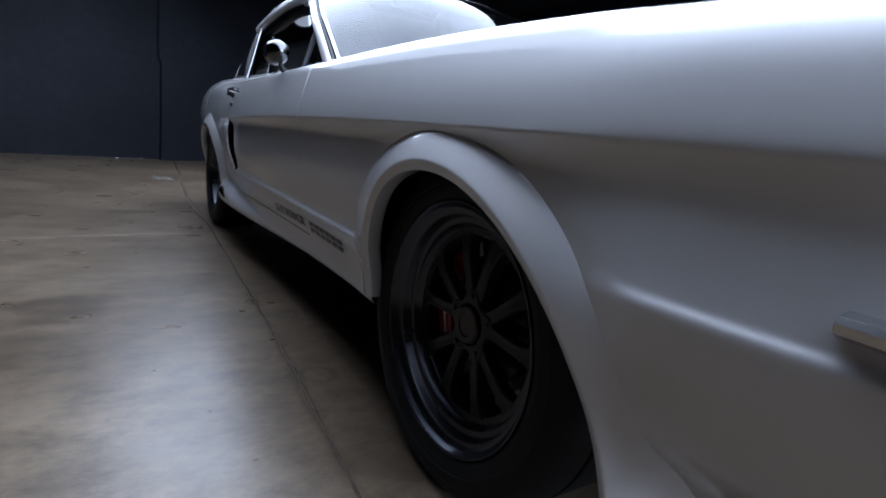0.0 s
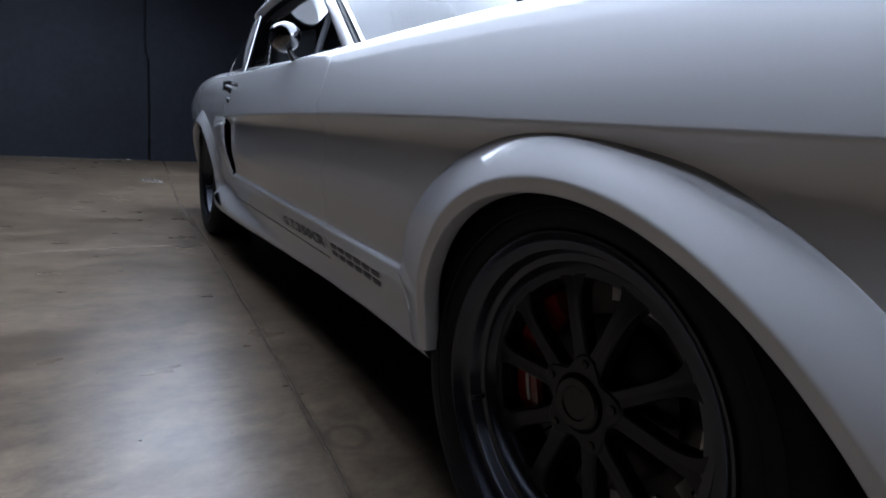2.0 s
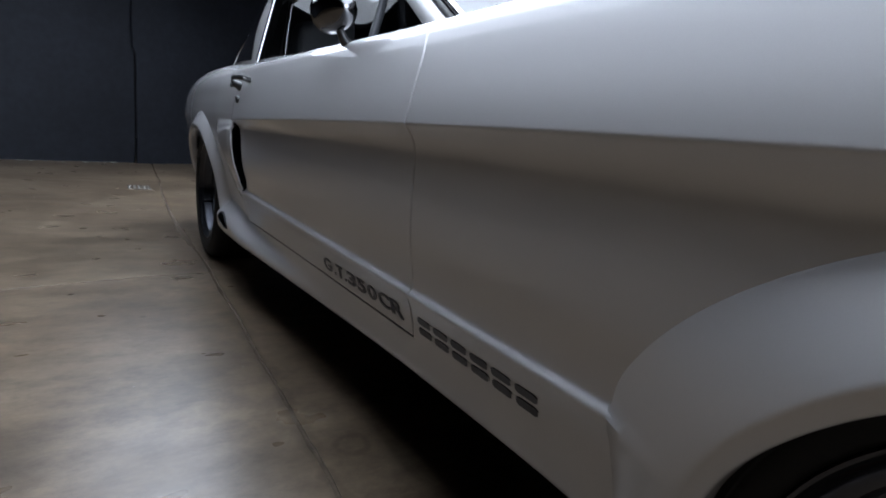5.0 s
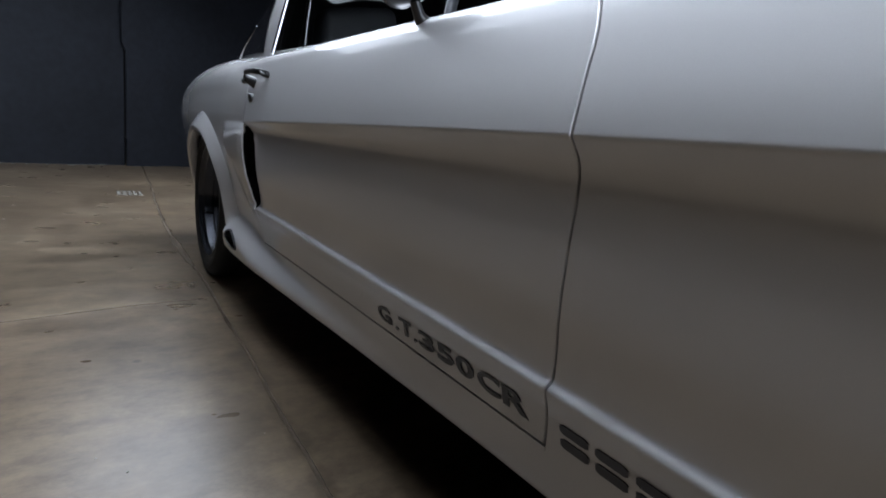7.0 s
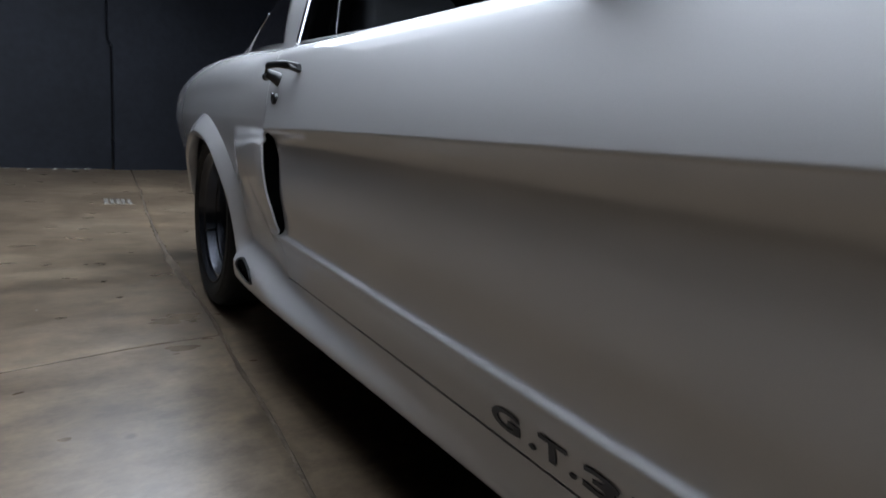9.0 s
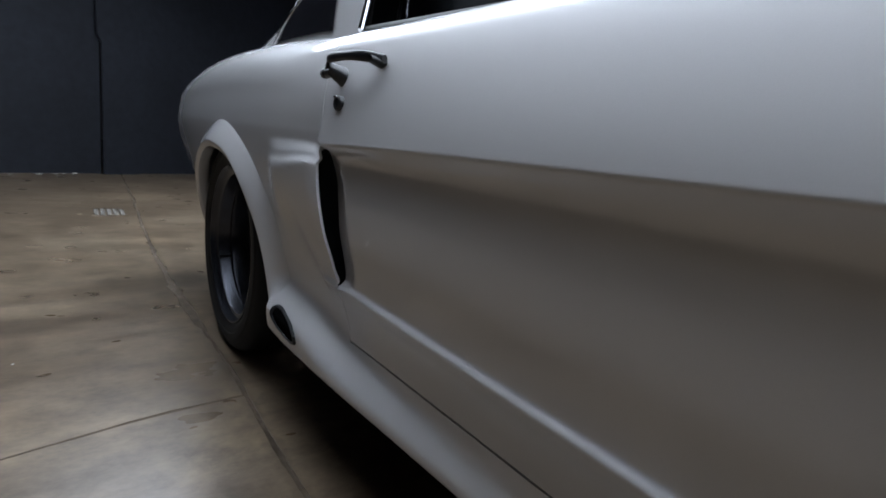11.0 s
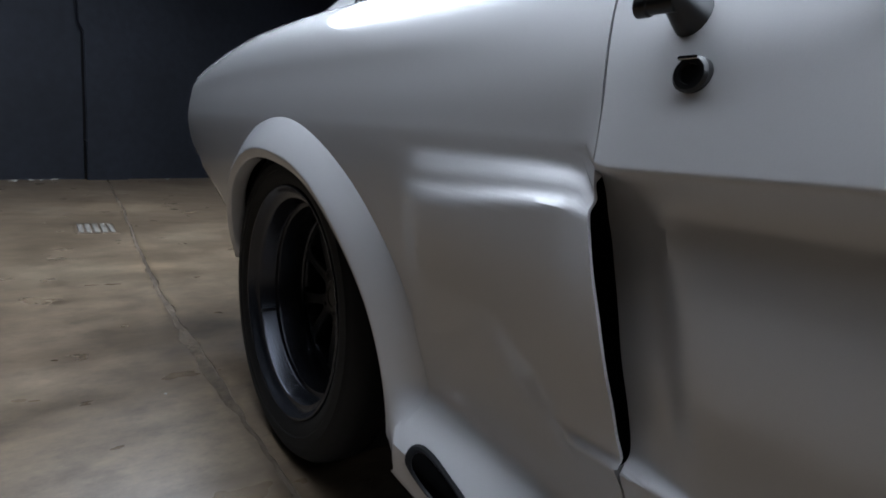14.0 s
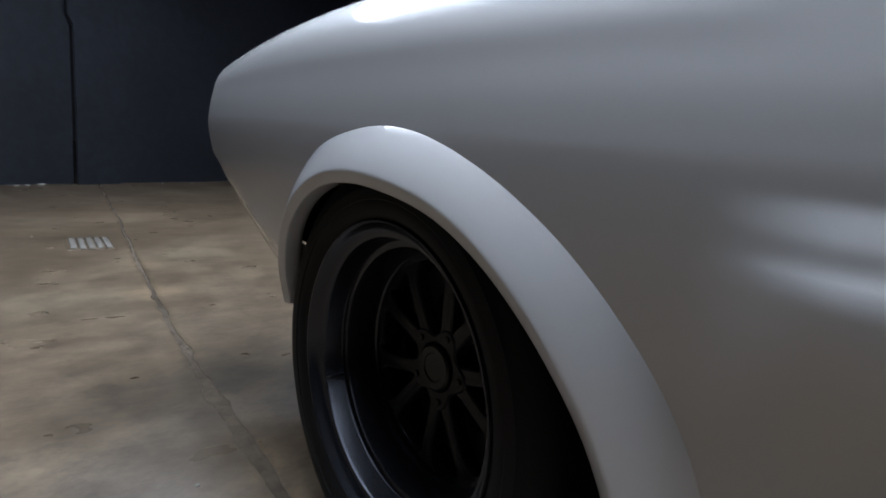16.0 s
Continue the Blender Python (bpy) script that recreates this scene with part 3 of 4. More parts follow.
def door_keep(y, z, k):
    return k > 4 and z > door_floor(y) + GAP and k < ROWS_N - 7


rows = panel_rows(lambda z: door_front(z) + GAP, lambda z: door_back(z) - GAP, door_keep, dimple, n=104)
rows = flush_top(rows)


def hem(rows, floor_of):
    """Pulls each column's lowest point onto the door's bottom edge and turns it in."""
    out = []
    for r in rows:
        r = list(r)
        k = next(i for i, p in enumerate(r) if p is not None)
        y = r[k][1]
        z = floor_of(y) + GAP
        edge = (side_x(y, z), y, z)
        r[k] = edge
        while k > 0:
            k -= 1
            r[k] = None
        out.append([(edge[0] + 0.016, y, z + 0.001)] + r)
    return out


def compact(rows):
    """Drops holes at the start of each column by repeating the first point, so that the lower edge runs clean."""
    n = max(len([p for p in r if p is not None]) for r in rows)
    out = []
    for r in rows:
        have = [p for p in r if p is not None]
        out.append([have[0]] + [have[1]] * (n - len(have) + 1) + have[2:] if len(have) < n else have)
    return out


rows = compact(hem(rows, door_floor))
doors = []
for r in (flange(rows), mirror_x(flange(rows))):
    bm = bmesh.new()
    grid(bm, r)
    bmesh.ops.remove_doubles(bm, verts=bm.verts, dist=1e-5)
    bmesh.ops.dissolve_degenerate(bm, edges=bm.edges, dist=1e-5)
    doors.append(part("door", bm, PAINT, car, "", 32.0))

# sill below the door
rows = []
for i in range(100):
    y = 0.7776 + (1.9679 - 0.7776) * i / 99
    row = [(x - pod(y, z), y, z) for k, (x, z) in enumerate(outline(y)) if z < door_floor(y) - GAP]
    top = door_floor(y) - GAP
    n = 24
    pts = np.array([(p[0], p[2]) for p in row] + [(side_x(y, top), top)])
    s = np.r_[0, np.cumsum(np.hypot(*np.diff(pts, axis=0).T))]
    t = np.linspace(0, s[-1], n)
    row = [(float(np.interp(a, s, pts[:, 0])), y, float(np.interp(a, s, pts[:, 1]))) for a in t]
    rows.append(row + [(row[-1][0] + 0.02, y, row[-1][2] - 0.001)])
both("side_sill", rows, PAINT)


# quarter panel: behind the door and the scoop
def quarter_front(z):
    return door_back(z) + 0.0006 if z > 0.655 or z < 0.42 else scoop_line(z) + GAP


def quarter_extra(y, z):
    return -fin(y, z)


def quarter_end(z):
    return along(z, (0.38, 3.52), (0.44, 3.62), (0.50, 3.71), (0.56, 3.765), (0.63, 3.785), (0.70, 3.768), (0.76, 3.742), (0.80, 3.722), (0.83, 3.712), (0.87, 3.70))


rows = panel_rows(quarter_front, quarter_end, lambda y, z, k: not in_arch(y, z), quarter_extra, n=130)
deep = [None if p is None or p[2] < door_floor(p[1]) - GAP else (p[0] + (0.005 if 0.42 < p[2] < 0.655 else 0.02), p[1] + 0.001, p[2]) for p in rows[0]]
both("quarter_panel", [deep] + rows, PAINT)

# dark throat of the scoop
bm = bmesh.new()
rows = []
for i in range(14):
    z = 0.405 + 0.262 * i / 13
    y = scoop_line(z)
    rows.append([(0.055, y - 0.06, z), (0.075, y + 0.02, z), (0.07, y + 0.14, z), (-0.01, y + 0.16, z)])
grid(bm, rows)
part("scoop_duct", bm, INNER, car)


# arch flares
def flare(yc, lips, roots, a0, a1, label=""):
    rows = []
    n = 96
    for i in range(n + 1):
        a = a0 + (a1 - a0) * i / n
        r_in, xl = lip(lips, a)
        r_out = along(a, *roots)
        c, s = math.cos(radians(a)), math.sin(radians(a))

        def at(r, x):
            return (x, yc + r * c, AXLE_Z + r * s)

        zb = max(AXLE_Z + r_out * s, 0.24)
        xb = side_x(yc + r_out * c, zb)
        d = r_out - r_in
        r_c = r_in + min(0.017, 0.3 * d)
        xl += 0.006
        e = r_out - r_c
        bulge = [(r_out + 0.008, xb + 0.012), (r_out + 0.001, xb + 0.001), (r_out - 0.05 * e, xb + (xl - xb) * 0.075), (r_out - 0.30 * e, xb + (xl - xb) * 0.38),
                 (r_out - 0.62 * e, xb + (xl - xb) * 0.71), (r_out - 0.88 * e, xb + (xl - xb) * 0.93), (r_c, xl), (r_c - 0.004, xl + 0.001),
                 (r_in + 0.004, xl + 0.005), (r_in + 0.001, xl + 0.007), (r_in, xl + 0.011), (r_in + 0.001, xl + 0.034), (r_in + 0.012, xl + 0.044), (r_in + 0.03, xl + 0.046)]
        pts = spline(bulge, 46)
        rows.append([at(r, x) for r, x in pts])
    return both("arch_flare", rows, PAINT, label, 40.0)


flare(0.0, LIP_F, ROOT_F, -6, 188)
flare(WHEELBASE, LIP_R, ROOT_R, 1, 188)

# wheel wells
for yc, r in ((0.0, 0.42), (WHEELBASE, 0.45)):
    for x0, x1 in ((0.022, 0.36), (2 * MIDX - 0.022, 2 * MIDX - 0.36)):
        bm = bmesh.new()
        lathe(bm, [(x0, r * 0.86), (x0 + (x1 - x0) * 0.12, r * 0.98), (x0 + (x1 - x0) * 0.5, r), (x1, r), (x1, 0.0)], 40, (0, yc, AXLE_Z), 0, 182)
        part("wheel_well", bm, INNER, car)

# floor pan, firewall and inner shell keep light out of the body
for name, size in (("floor_pan", (0.10, 2 * MIDX - 0.10, 0.80, 2.24, 0.20, 0.255)), ("chassis_rail", (0.36, 2 * MIDX - 0.36, -0.75, 3.6, 0.26, 0.40)),
                   ("door_trim", (0.07, 0.12, 0.80, 2.25, 0.26, 0.84)), ("door_trim", (2 * MIDX - 0.12, 2 * MIDX - 0.07, 0.80, 2.25, 0.26, 0.84)),
                   ("firewall", (0.09, 2 * MIDX - 0.09, 0.44, 0.79, 0.26, 0.82)), ("boot_floor", (0.10, 2 * MIDX - 0.10, 3.2, 3.55, 0.41, 0.80))):
    bm = bmesh.new()
    box(bm, *size, 0.01)
    part(name, bm, INNER, car)

# bonnet, cowl, roof and tail, from side to side
def across(x):
    return (x - MIDX) / (MIDX - 0.055)


rows = []
for i in range(41):
    y = -0.80 + 1.56 * i / 40
    e = outline(y)[-1]
    row = []
    for k in range(33):
        x = e[0] + (2 * MIDX - 2 * e[0]) * k / 32
        c = 1 - across(x) ** 2
        row.append((x, y + 0.10 * (across(x) ** 2 - 1) * (y > 0.5) * (i / 40) - 0.05 * c * (i == 0), e[1] + 0.014 * c + 0.016 * math.exp(-(across(x) / 0.3) ** 2)))
    rows.append(row)
bm = bmesh.new()
grid(bm, rows)
part("bonnet", bm, PAINT, car)

bm = bmesh.new()
rows = []
for k in range(33):
    x = 0.07 + (2 * MIDX - 0.14) * k / 32
    c = 1 - across(x) ** 2
    rows.append([(x, 0.70 - 0.10 * c, 0.868 + 0.03 * c), (x, 0.80 - 0.10 * c, 0.872 + 0.03 * c), (x, 0.86 - 0.10 * c, 0.868 + 0.02 * c), (x, 0.90 - 0.1 * c, 0.80)])
grid(bm, rows)
part("cowl", bm, PAINT, car)


# greenhouse: side rail in plan and height, from the screen's foot over the roof to the tail
def rail(s):
    """The roof's side rail, s from 0 at the screen's foot to 1 at the tail."""
    return (along(s, (0, 0.062), (0.15, 0.102), (0.28, 0.156), (0.45, 0.150), (0.62, 0.116), (0.8, 0.165), (1, 0.25)),
            along(s, (0, 0.845), (0.15, 1.15), (0.28, 1.43), (0.45, 1.82), (0.62, 2.28), (0.8, 2.86), (1, 3.45)),
            along(s, (0, 0.874), (0.15, 1.055), (0.28, 1.180), (0.45, 1.210), (0.62, 1.140), (0.8, 1.015), (1, 0.900)))


def crown(s):
    return along(s, (0, 0.0), (0.28, 0.120), (0.45, 0.120), (0.7, 0.085), (1, 0.06))


rows = []
for i in range(49):
    s = 0.27 + 0.73 * i / 48
    x, y, z = rail(s)
    row = []
    for k in range(29):
        f = -1 + 2 * k / 28
        g = 1 - abs(f) ** 2.4
        row.append((MIDX + f * (MIDX - x), y - 0.13 * g * step(0.27, 0.5, 0.77 - s) if s < 0.5 else y, z + crown(s) * g))
    rows.append(row)
bm = bmesh.new()
grid(bm, rows)
part("roof", bm, PAINT, car)
bm = bmesh.new()
grid(bm, [[(MIDX + (p[0] - MIDX) * 0.985, p[1], p[2] - 0.016) for p in r] for r in rows])
part("headliner", bm, INNER, car)

# windscreen: one bent pane from cowl to roof
rows = []
for i in range(15):
    s = 0.005 + 0.265 * i / 14
    x, y, z = rail(s)
    row = []
    for k in range(29):
        f = -1 + 2 * k / 28
        g = 1 - abs(f) ** 2.4
        row.append((MIDX + f * (MIDX - x - 0.014), y - 0.145 * g * (1 - 0.4 * s) + 0.004, z + crown(s) * g - 0.004))
    rows.append(row)
bm = bmesh.new()
grid(bm, rows)
screen = part("windscreen", bm, GLASS, car, "clear windscreen reflecting the softbox")
screen.visible_shadow = False


def strip(name, path, wide, thick, mat, label="", parent=None):
    """A flat moulding along a path: wide across, thick, with rounded edges, on both sides of the car."""
    for flip in (False, True):
        pts = [Vector((2 * MIDX - p[0], p[1], p[2]) if flip else p) for p in path]
        bm = bmesh.new()
        rows = []
        for i, p in enumerate(pts):
            d = (pts[min(i + 1, len(pts) - 1)] - pts[max(i - 1, 0)]).normalized()
            outward = Vector((1 if flip else -1, 0, 0.45)).normalized()
            w = d.cross(outward).normalized()
            n = w.cross(d)
            rows.append([p + w * (wide / 2) * math.cos(a) + n * (thick / 2) * math.sin(a)
                         for a in np.linspace(0, 2 * math.pi, 12, endpoint=False)])
        vs = grid(bm, rows, close_v=True)
        bm.faces.new(vs[0][::-1])
        bm.faces.new(vs[-1])
        part(name, bm, TRIM if flip and mat is CHROME else mat, parent or car, label, 50)


PILLAR = [rail(s) for s in np.linspace(0.0, 0.30, 14)]
strip("screen_pillar", [(x + 0.002, y + 0.052, z - 0.012) for x, y, z in PILLAR], 0.044, 0.028, PAINT)
strip("screen_moulding", [(x + 0.012, y + 0.004, z + 0.004) for x, y, z in PILLAR], 0.014, 0.014, CHROME, "bright windscreen moulding")
strip("screen_seal", [(x + 0.006, y + 0.022, z - 0.001) for x, y, z in PILLAR], 0.014, 0.014, TRIM)
RAIL = [rail(s) for s in np.linspace(0.28, 0.60, 18)]
strip("roof_rail", [(x - 0.004, y, z - 0.008) for x, y, z in RAIL], 0.05, 0.035, PAINT)
strip("drip_moulding", [(x - 0.014, y, z + 0.002) for x, y, z in RAIL], 0.012, 0.014, CHROME, "bright drip moulding")

# side glass, vent post, rear pillar
SILL_Y0, SILL_Y1 = 0.90, 2.09


def sill_point(y):
    return (along(y, (0.85, 0.058), (1.5, 0.055), (2.1, 0.040)), y, along(y, (0.85, 0.864), (1.4, 0.866), (2.1, 0.879)))


def window_top(y):
    """Upper edge of the side window."""
    ss = np.linspace(0, 0.62, 60)
    ys, xs, zs = zip(*[(rail(s)[1], rail(s)[0], rail(s)[2]) for s in ss])
    return (float(np.interp(y, ys, xs)) + 0.012, y, float(np.interp(y, ys, zs)) - 0.025)


rows = []
for i in range(40):
    y = 0.88 + 1.28 * i / 39
    a, b = Vector(sill_point(y)), Vector(window_top(y))
    a.x += 0.034
    rows.append([tuple(a.lerp(b, f) + Vector((0.010 - 0.002 * math.sin(math.pi * f), 0, 0))) for f in np.linspace(0, 1, 9)])
panes = both("side_glass", rows, GLASS, "tinted side window glass")
for o in panes:
    o.visible_shadow = False
strip("vent_post", [Vector(sill_point(1.17)).lerp(Vector(window_top(1.23)), f) for f in np.linspace(0, 1, 5)], 0.016, 0.02, RIM, "bright vent window post")
strip("vent_frame", [Vector(sill_point(0.90)).lerp(Vector(window_top(1.15)), f) + Vector((0.004, 0, 0)) for f in np.linspace(0, 1, 6)], 0.018, 0.02, TRIM)
strip("sill_seal", [(p[0] + 0.006, p[1], p[2] + 0.002) for p in map(sill_point, np.linspace(0.87, 2.10, 16))], 0.02, 0.012, TRIM)

# sail panel behind the side window, with its quarter glass
def sail(f, g):
    """A place on the sail panel: f from the window back to the tail, g from the shoulder up to the roof's rail."""
    top = Vector(rail(0.575 + 0.425 * f))
    y = 2.100 + 1.36 * f
    e = outline(y)
    x = along(y, (2.1, 0.046), (2.6, 0.075), (3.1, 0.13), (3.46, 0.20))
    foot = Vector((x, y, float(np.interp(x, e[80:, 0], e[80:, 1])) - 0.004))
    return foot.lerp(top, g) + Vector((-0.012 * math.sin(math.pi * g), 0, 0))


both("sail_panel", [[tuple(sail(i / 25, g)) for g in np.linspace(0, 1, 9)] for i in range(26)], PAINT)
both("sail_trim", [[tuple(sail(i / 25, g) + Vector((0.014, 0, 0))) for g in np.linspace(0, 1, 5)] for i in range(26)], INNER)
rows = [[tuple(sail(0.115 + (0.35 - 0.08 * g) * i / 11, 0.07 + 0.84 * g) + Vector((-0.003, 0, 0.001))) for g in np.linspace(0, 1, 7)] for i in range(12)]
both("quarter_glass", rows, material("dark_quarter_glass", (0.008, 0.008, 0.010), rough=0.08, spec=0.35), "black quarter window")
strip("quarter_moulding", [sail(0.462 - 0.08 * g, 0.07 + 0.84 * g) + Vector((-0.004, 0, 0)) for g in np.linspace(0, 1, 8)], 0.010, 0.010, CHROME, "bright quarter window moulding")
strip("window_pillar", [Vector((0.040, 2.090, 0.880)).lerp(Vector(rail(0.575)), f) + Vector((-0.004, 0, 0)) for f in np.linspace(0, 1, 8)], 0.014, 0.014, CHROME, "bright rear window edge")

# tail and nose close the shell
for name, y0, sgn in (("tail_panel", 3.60, 1), ("nose_panel", -0.78, -1)):
    rows = []
    for k in range(6, ROWS_N, 4):
        x, z = outline(y0)[k]
        rows.append([(x + 0.004, y0, z), (MIDX, y0 + 0.04 * sgn, z), (2 * MIDX - x - 0.004, y0, z)])
    bm = bmesh.new()
    grid(bm, rows)
    part(name, bm, PAINT if sgn > 0 else BLACK, car)
rows = []
for i in range(12):
    y = 3.40 + 0.26 * i / 11
    e = outline(y)[-1]
    rows.append([(e[0] + (2 * MIDX - 2 * e[0]) * k / 16, y, e[1] + 0.02 * (1 - across(e[0] + (2 * MIDX - 2 * e[0]) * k / 16) ** 2)) for k in range(17)])
bm = bmesh.new()
grid(bm, rows)
part("boot_lid", bm, PAINT, car)

# bumper that wraps the front corner
bm = bmesh.new()
path = [(-0.058, -0.604), (-0.064, -0.66), (-0.062, -0.75), (-0.040, -0.82), (0.01, -0.885), (0.10, -0.915), (0.5, -0.945), (MIDX, -0.955)]
path += [(2 * MIDX - x, y) for x, y in path[-2::-1]]
path = spline(path, 70)
rows = []
for i, (x, y) in enumerate(path):
    d = path[min(i + 1, len(path) - 1)] - path[max(i - 1, 0)]
    nx, ny = d[1], -d[0]
    far = math.hypot(nx, ny)
    nx, ny = -nx / far, -ny / far
    if x < MIDX and nx > 0.01 and y > -0.9:
        nx, ny = -nx, -ny
    shape = [(-0.030, 0.020), (-0.008, 0.0195), (0.003, 0.014), (0.007, 0.004), (0.006, -0.009), (-0.002, -0.017), (-0.030, -0.019)]
    rows.append([(x + nx * o, y + ny * o, 0.562 + 0.55 * h) for o, h in shape])
vs = grid(bm, rows)
bm.faces.new(vs[0])
bm.faces.new(vs[-1][::-1])
part("front_bumper", bm, CHROME, car, "brushed silver front bumper")

# wiper resting at the foot of the screen
for x0 in (0.22, 0.95):
    bm = bmesh.new()
    tube(bm, [(x0 + 0.02, 0.735, 0.905), (x0 + 0.20, 0.700, 0.915), (x0 + 0.42, 0.695, 0.918)], [0.007, 0.006, 0.004], 8)
    tube(bm, [(x0 + 0.12, 0.705, 0.909), (x0 + 0.55, 0.683, 0.914)], 0.004, 6)
    part("wiper", bm, BLACK, car)

# ---- the car: wheels ----
def wheel(yc, x_lip, deep, flip, disc_x, front):
    """A ten-spoke alloy wheel on its axle: rim with spokes, tyre, hub cap, nuts; the brake behind it is a part of the car."""
    sx = -1 if flip else 1
    cx = 2 * MIDX - x_lip if flip else x_lip
    c = (cx, yc, AXLE_Z)

    def turned(bm):
        """From wheel space (outside at x = 0, inward +x) into place."""
        for v in bm.verts:
            v.co = (c[0] + sx * v.co.x, c[1] + v.co.y, c[2] + v.co.z)
        return bm

    band = 0.018 + 0.30 * (deep - 0.018)
    bm = bmesh.new()
    lathe(bm, [(0.008, 0.240), (-0.003, 0.2395), (-0.007, 0.237), (-0.007, 0.234), (-0.003, 0.2305), (0.004, 0.228), (0.010, 0.222), (0.013, 0.216), (0.014, 0.2125),
               (0.018, 0.2105), (band, 0.2075), (band + 0.003, 0.2060), (band + 0.004, 0.2010), (band + 0.006, 0.1960), (band + 0.010, 0.1945), (deep - 0.003, 0.1900),
               (deep, 0.187), (deep, 0.174), (deep + 0.006, 0.171), (deep + 0.03, 0.170), (deep + 0.034, 0.182), (0.20, 0.192), (0.235, 0.200), (0.245, 0.232),
               (0.245, 0.240), (0.235, 0.235), (0.215, 0.205), (0.10, 0.212), (0.03, 0.224), (0.008, 0.240)], 96)
    spokes = []
    for k in range(5):
        a = 90 + 72 * k + (0 if front else 20)
        for side in (-1, 1):
            b0, b1 = radians(a + side * 9), radians(a + side * 17)
            p0, p1 = Vector((0, 0.052 * math.cos(b0), 0.052 * math.sin(b0))), Vector((0, 0.179 * math.cos(b1), 0.179 * math.sin(b1)))
            d = (p1 - p0).normalized()
            w = Vector((0, -d.z, d.y))
            rows = []
            for f, half, lift in ((0.0, 0.019, 0.002), (0.06, 0.0145, 0.0015), (0.14, 0.0130, 0.001), (0.3, 0.0122, 0.0), (0.62, 0.0122, -0.002), (0.74, 0.0130, -0.001), (0.84, 0.0152, 0.001), (0.91, 0.0190, 0.0025), (0.96, 0.0245, 0.0036), (1.0, 0.032, 0.0043)):
                p = p0.lerp(p1, f)
                x = deep - 0.004 + lift
                rows.append([p + w * o + Vector((x + h, 0, 0)) for o, h in
                             ((-half, 0.024), (-half, 0.003), (-half + 0.0025, 0.0), (-0.003, 0.0), (0.0, 0.0009), (0.003, 0.0), (half - 0.0025, 0.0), (half, 0.003), (half, 0.024))])
            sb = bmesh.new()
            grid(sb, rows)
            spokes.append(sb)
    rim = part("wheel", turned(bm), RIM_LIP, car, "satin black ten-spoke alloy wheel", 35)
    # hub plate with five lobes
    plate = bmesh.new()
    rows = []
    for i in range(60):
        a = 2 * math.pi * i / 60
        lobe = 0.062 + 0.010 * math.cos(5 * (a - radians(90 + (0 if front else 20))))
        rows.append([(deep + 0.03, lobe * math.cos(a), lobe * math.sin(a)), (deep - 0.002, lobe * math.cos(a), lobe * math.sin(a)),
                     (deep - 0.005, (lobe - 0.004) * math.cos(a), (lobe - 0.004) * math.sin(a)), (deep - 0.005, 0.042 * math.cos(a), 0.042 * math.sin(a)),
                     (deep - 0.001, 0.038 * math.cos(a), 0.038 * math.sin(a))])
    grid(plate, rows, close_u=True)
    part("hub_plate", turned(plate), RIM, rim, "", 35)
    for sb in spokes:
        part("spoke", turned(sb), RIM, rim, "", 35)
    bm = bmesh.new()
    lathe(bm, [(deep + 0.01, 0.0385), (deep - 0.009, 0.0375), (deep - 0.012, 0.034), (deep - 0.012, 0.024), (deep - 0.010, 0.022), (deep - 0.010, 0.0001)], 36)
    part("hub_cap", turned(bm), BLACK, rim)
    for k in range(5):
        a = radians(90 + 72 * k + (0 if front else 20))
        bm = bmesh.new()
        lathe(bm, [(deep - 0.004, 0.011), (deep - 0.004, 0.0085), (deep + 0.004, 0.008), (deep + 0.004, 0.0065), (deep - 0.008, 0.006), (deep - 0.009, 0.0001)], 6,
              (0, 0.057 * math.cos(a), 0.057 * math.sin(a)))
        part("wheel_nut", turned(bm), BLACK, rim)
    bm = bmesh.new()
    box(bm, 0.014, 0.046, 0.200, 0.212, -0.0035, 0.0035, 0.002)
    bmesh.ops.rotate(bm, verts=bm.verts, cent=(0, 0, 0), matrix=Matrix.Rotation(radians(-24), 3, "X"))
    part("valve", turned(bm), RIM, rim)
    bm = bmesh.new()
    half = [(0.012, 0.226), (-0.001, 0.238), (-0.006, 0.243), (-0.010, 0.252), (-0.013, 0.262), (-0.0125, 0.266), (-0.0145, 0.268), (-0.014, 0.284), (-0.012, 0.286), (-0.010, 0.298),
            (-0.003, 0.310), (0.008, 0.319), (0.022, 0.3235), (0.040, 0.325)]
    groove = [(0.060, 0.325), (0.061, 0.318), (0.070, 0.318), (0.071, 0.325), (0.115, 0.325)]
    prof = half + groove
    prof = prof + [(0.238 - x, r) for x, r in reversed(prof)]
    lathe(bm, prof, 96)
    part("tyre", turned(bm), RUBBER, rim, "black low-profile tyre", 40)
    # brake: bell, ring of pads with holes, caliper
    bm = bmesh.new()
    lathe(bm, [(disc_x + 0.03, 0.118), (disc_x - 0.012, 0.116), (disc_x - 0.02, 0.10), (disc_x - 0.022, 0.0)], 40)
    lathe(bm, [(disc_x + 0.004, 0.110), (disc_x + 0.004, 0.172), (disc_x + 0.03, 0.172), (disc_x + 0.03, 0.110)], 48)
    bell = part("brake_disc", turned(bm), BLACK, car, "dark vented brake disc")
    if front:
        for k in range(15):
            a0 = 24 * k + 5 + 4 * math.sin(k * 2.3)
            wide = 11 + 5 * abs(math.sin(k * 1.7))
            bm = bmesh.new()
            rows = []
            for i in range(7):
                a = radians(a0 + wide * i / 6)
                rows.append([(disc_x + o, r * math.cos(a), r * math.sin(a)) for o, r in ((0.004, 0.137), (-0.001, 0.138), (-0.001, 0.166), (0.004, 0.167))])
            grid(bm, rows)
            part("friction_tab", turned(bm), DISC, bell, "machined grey steel")
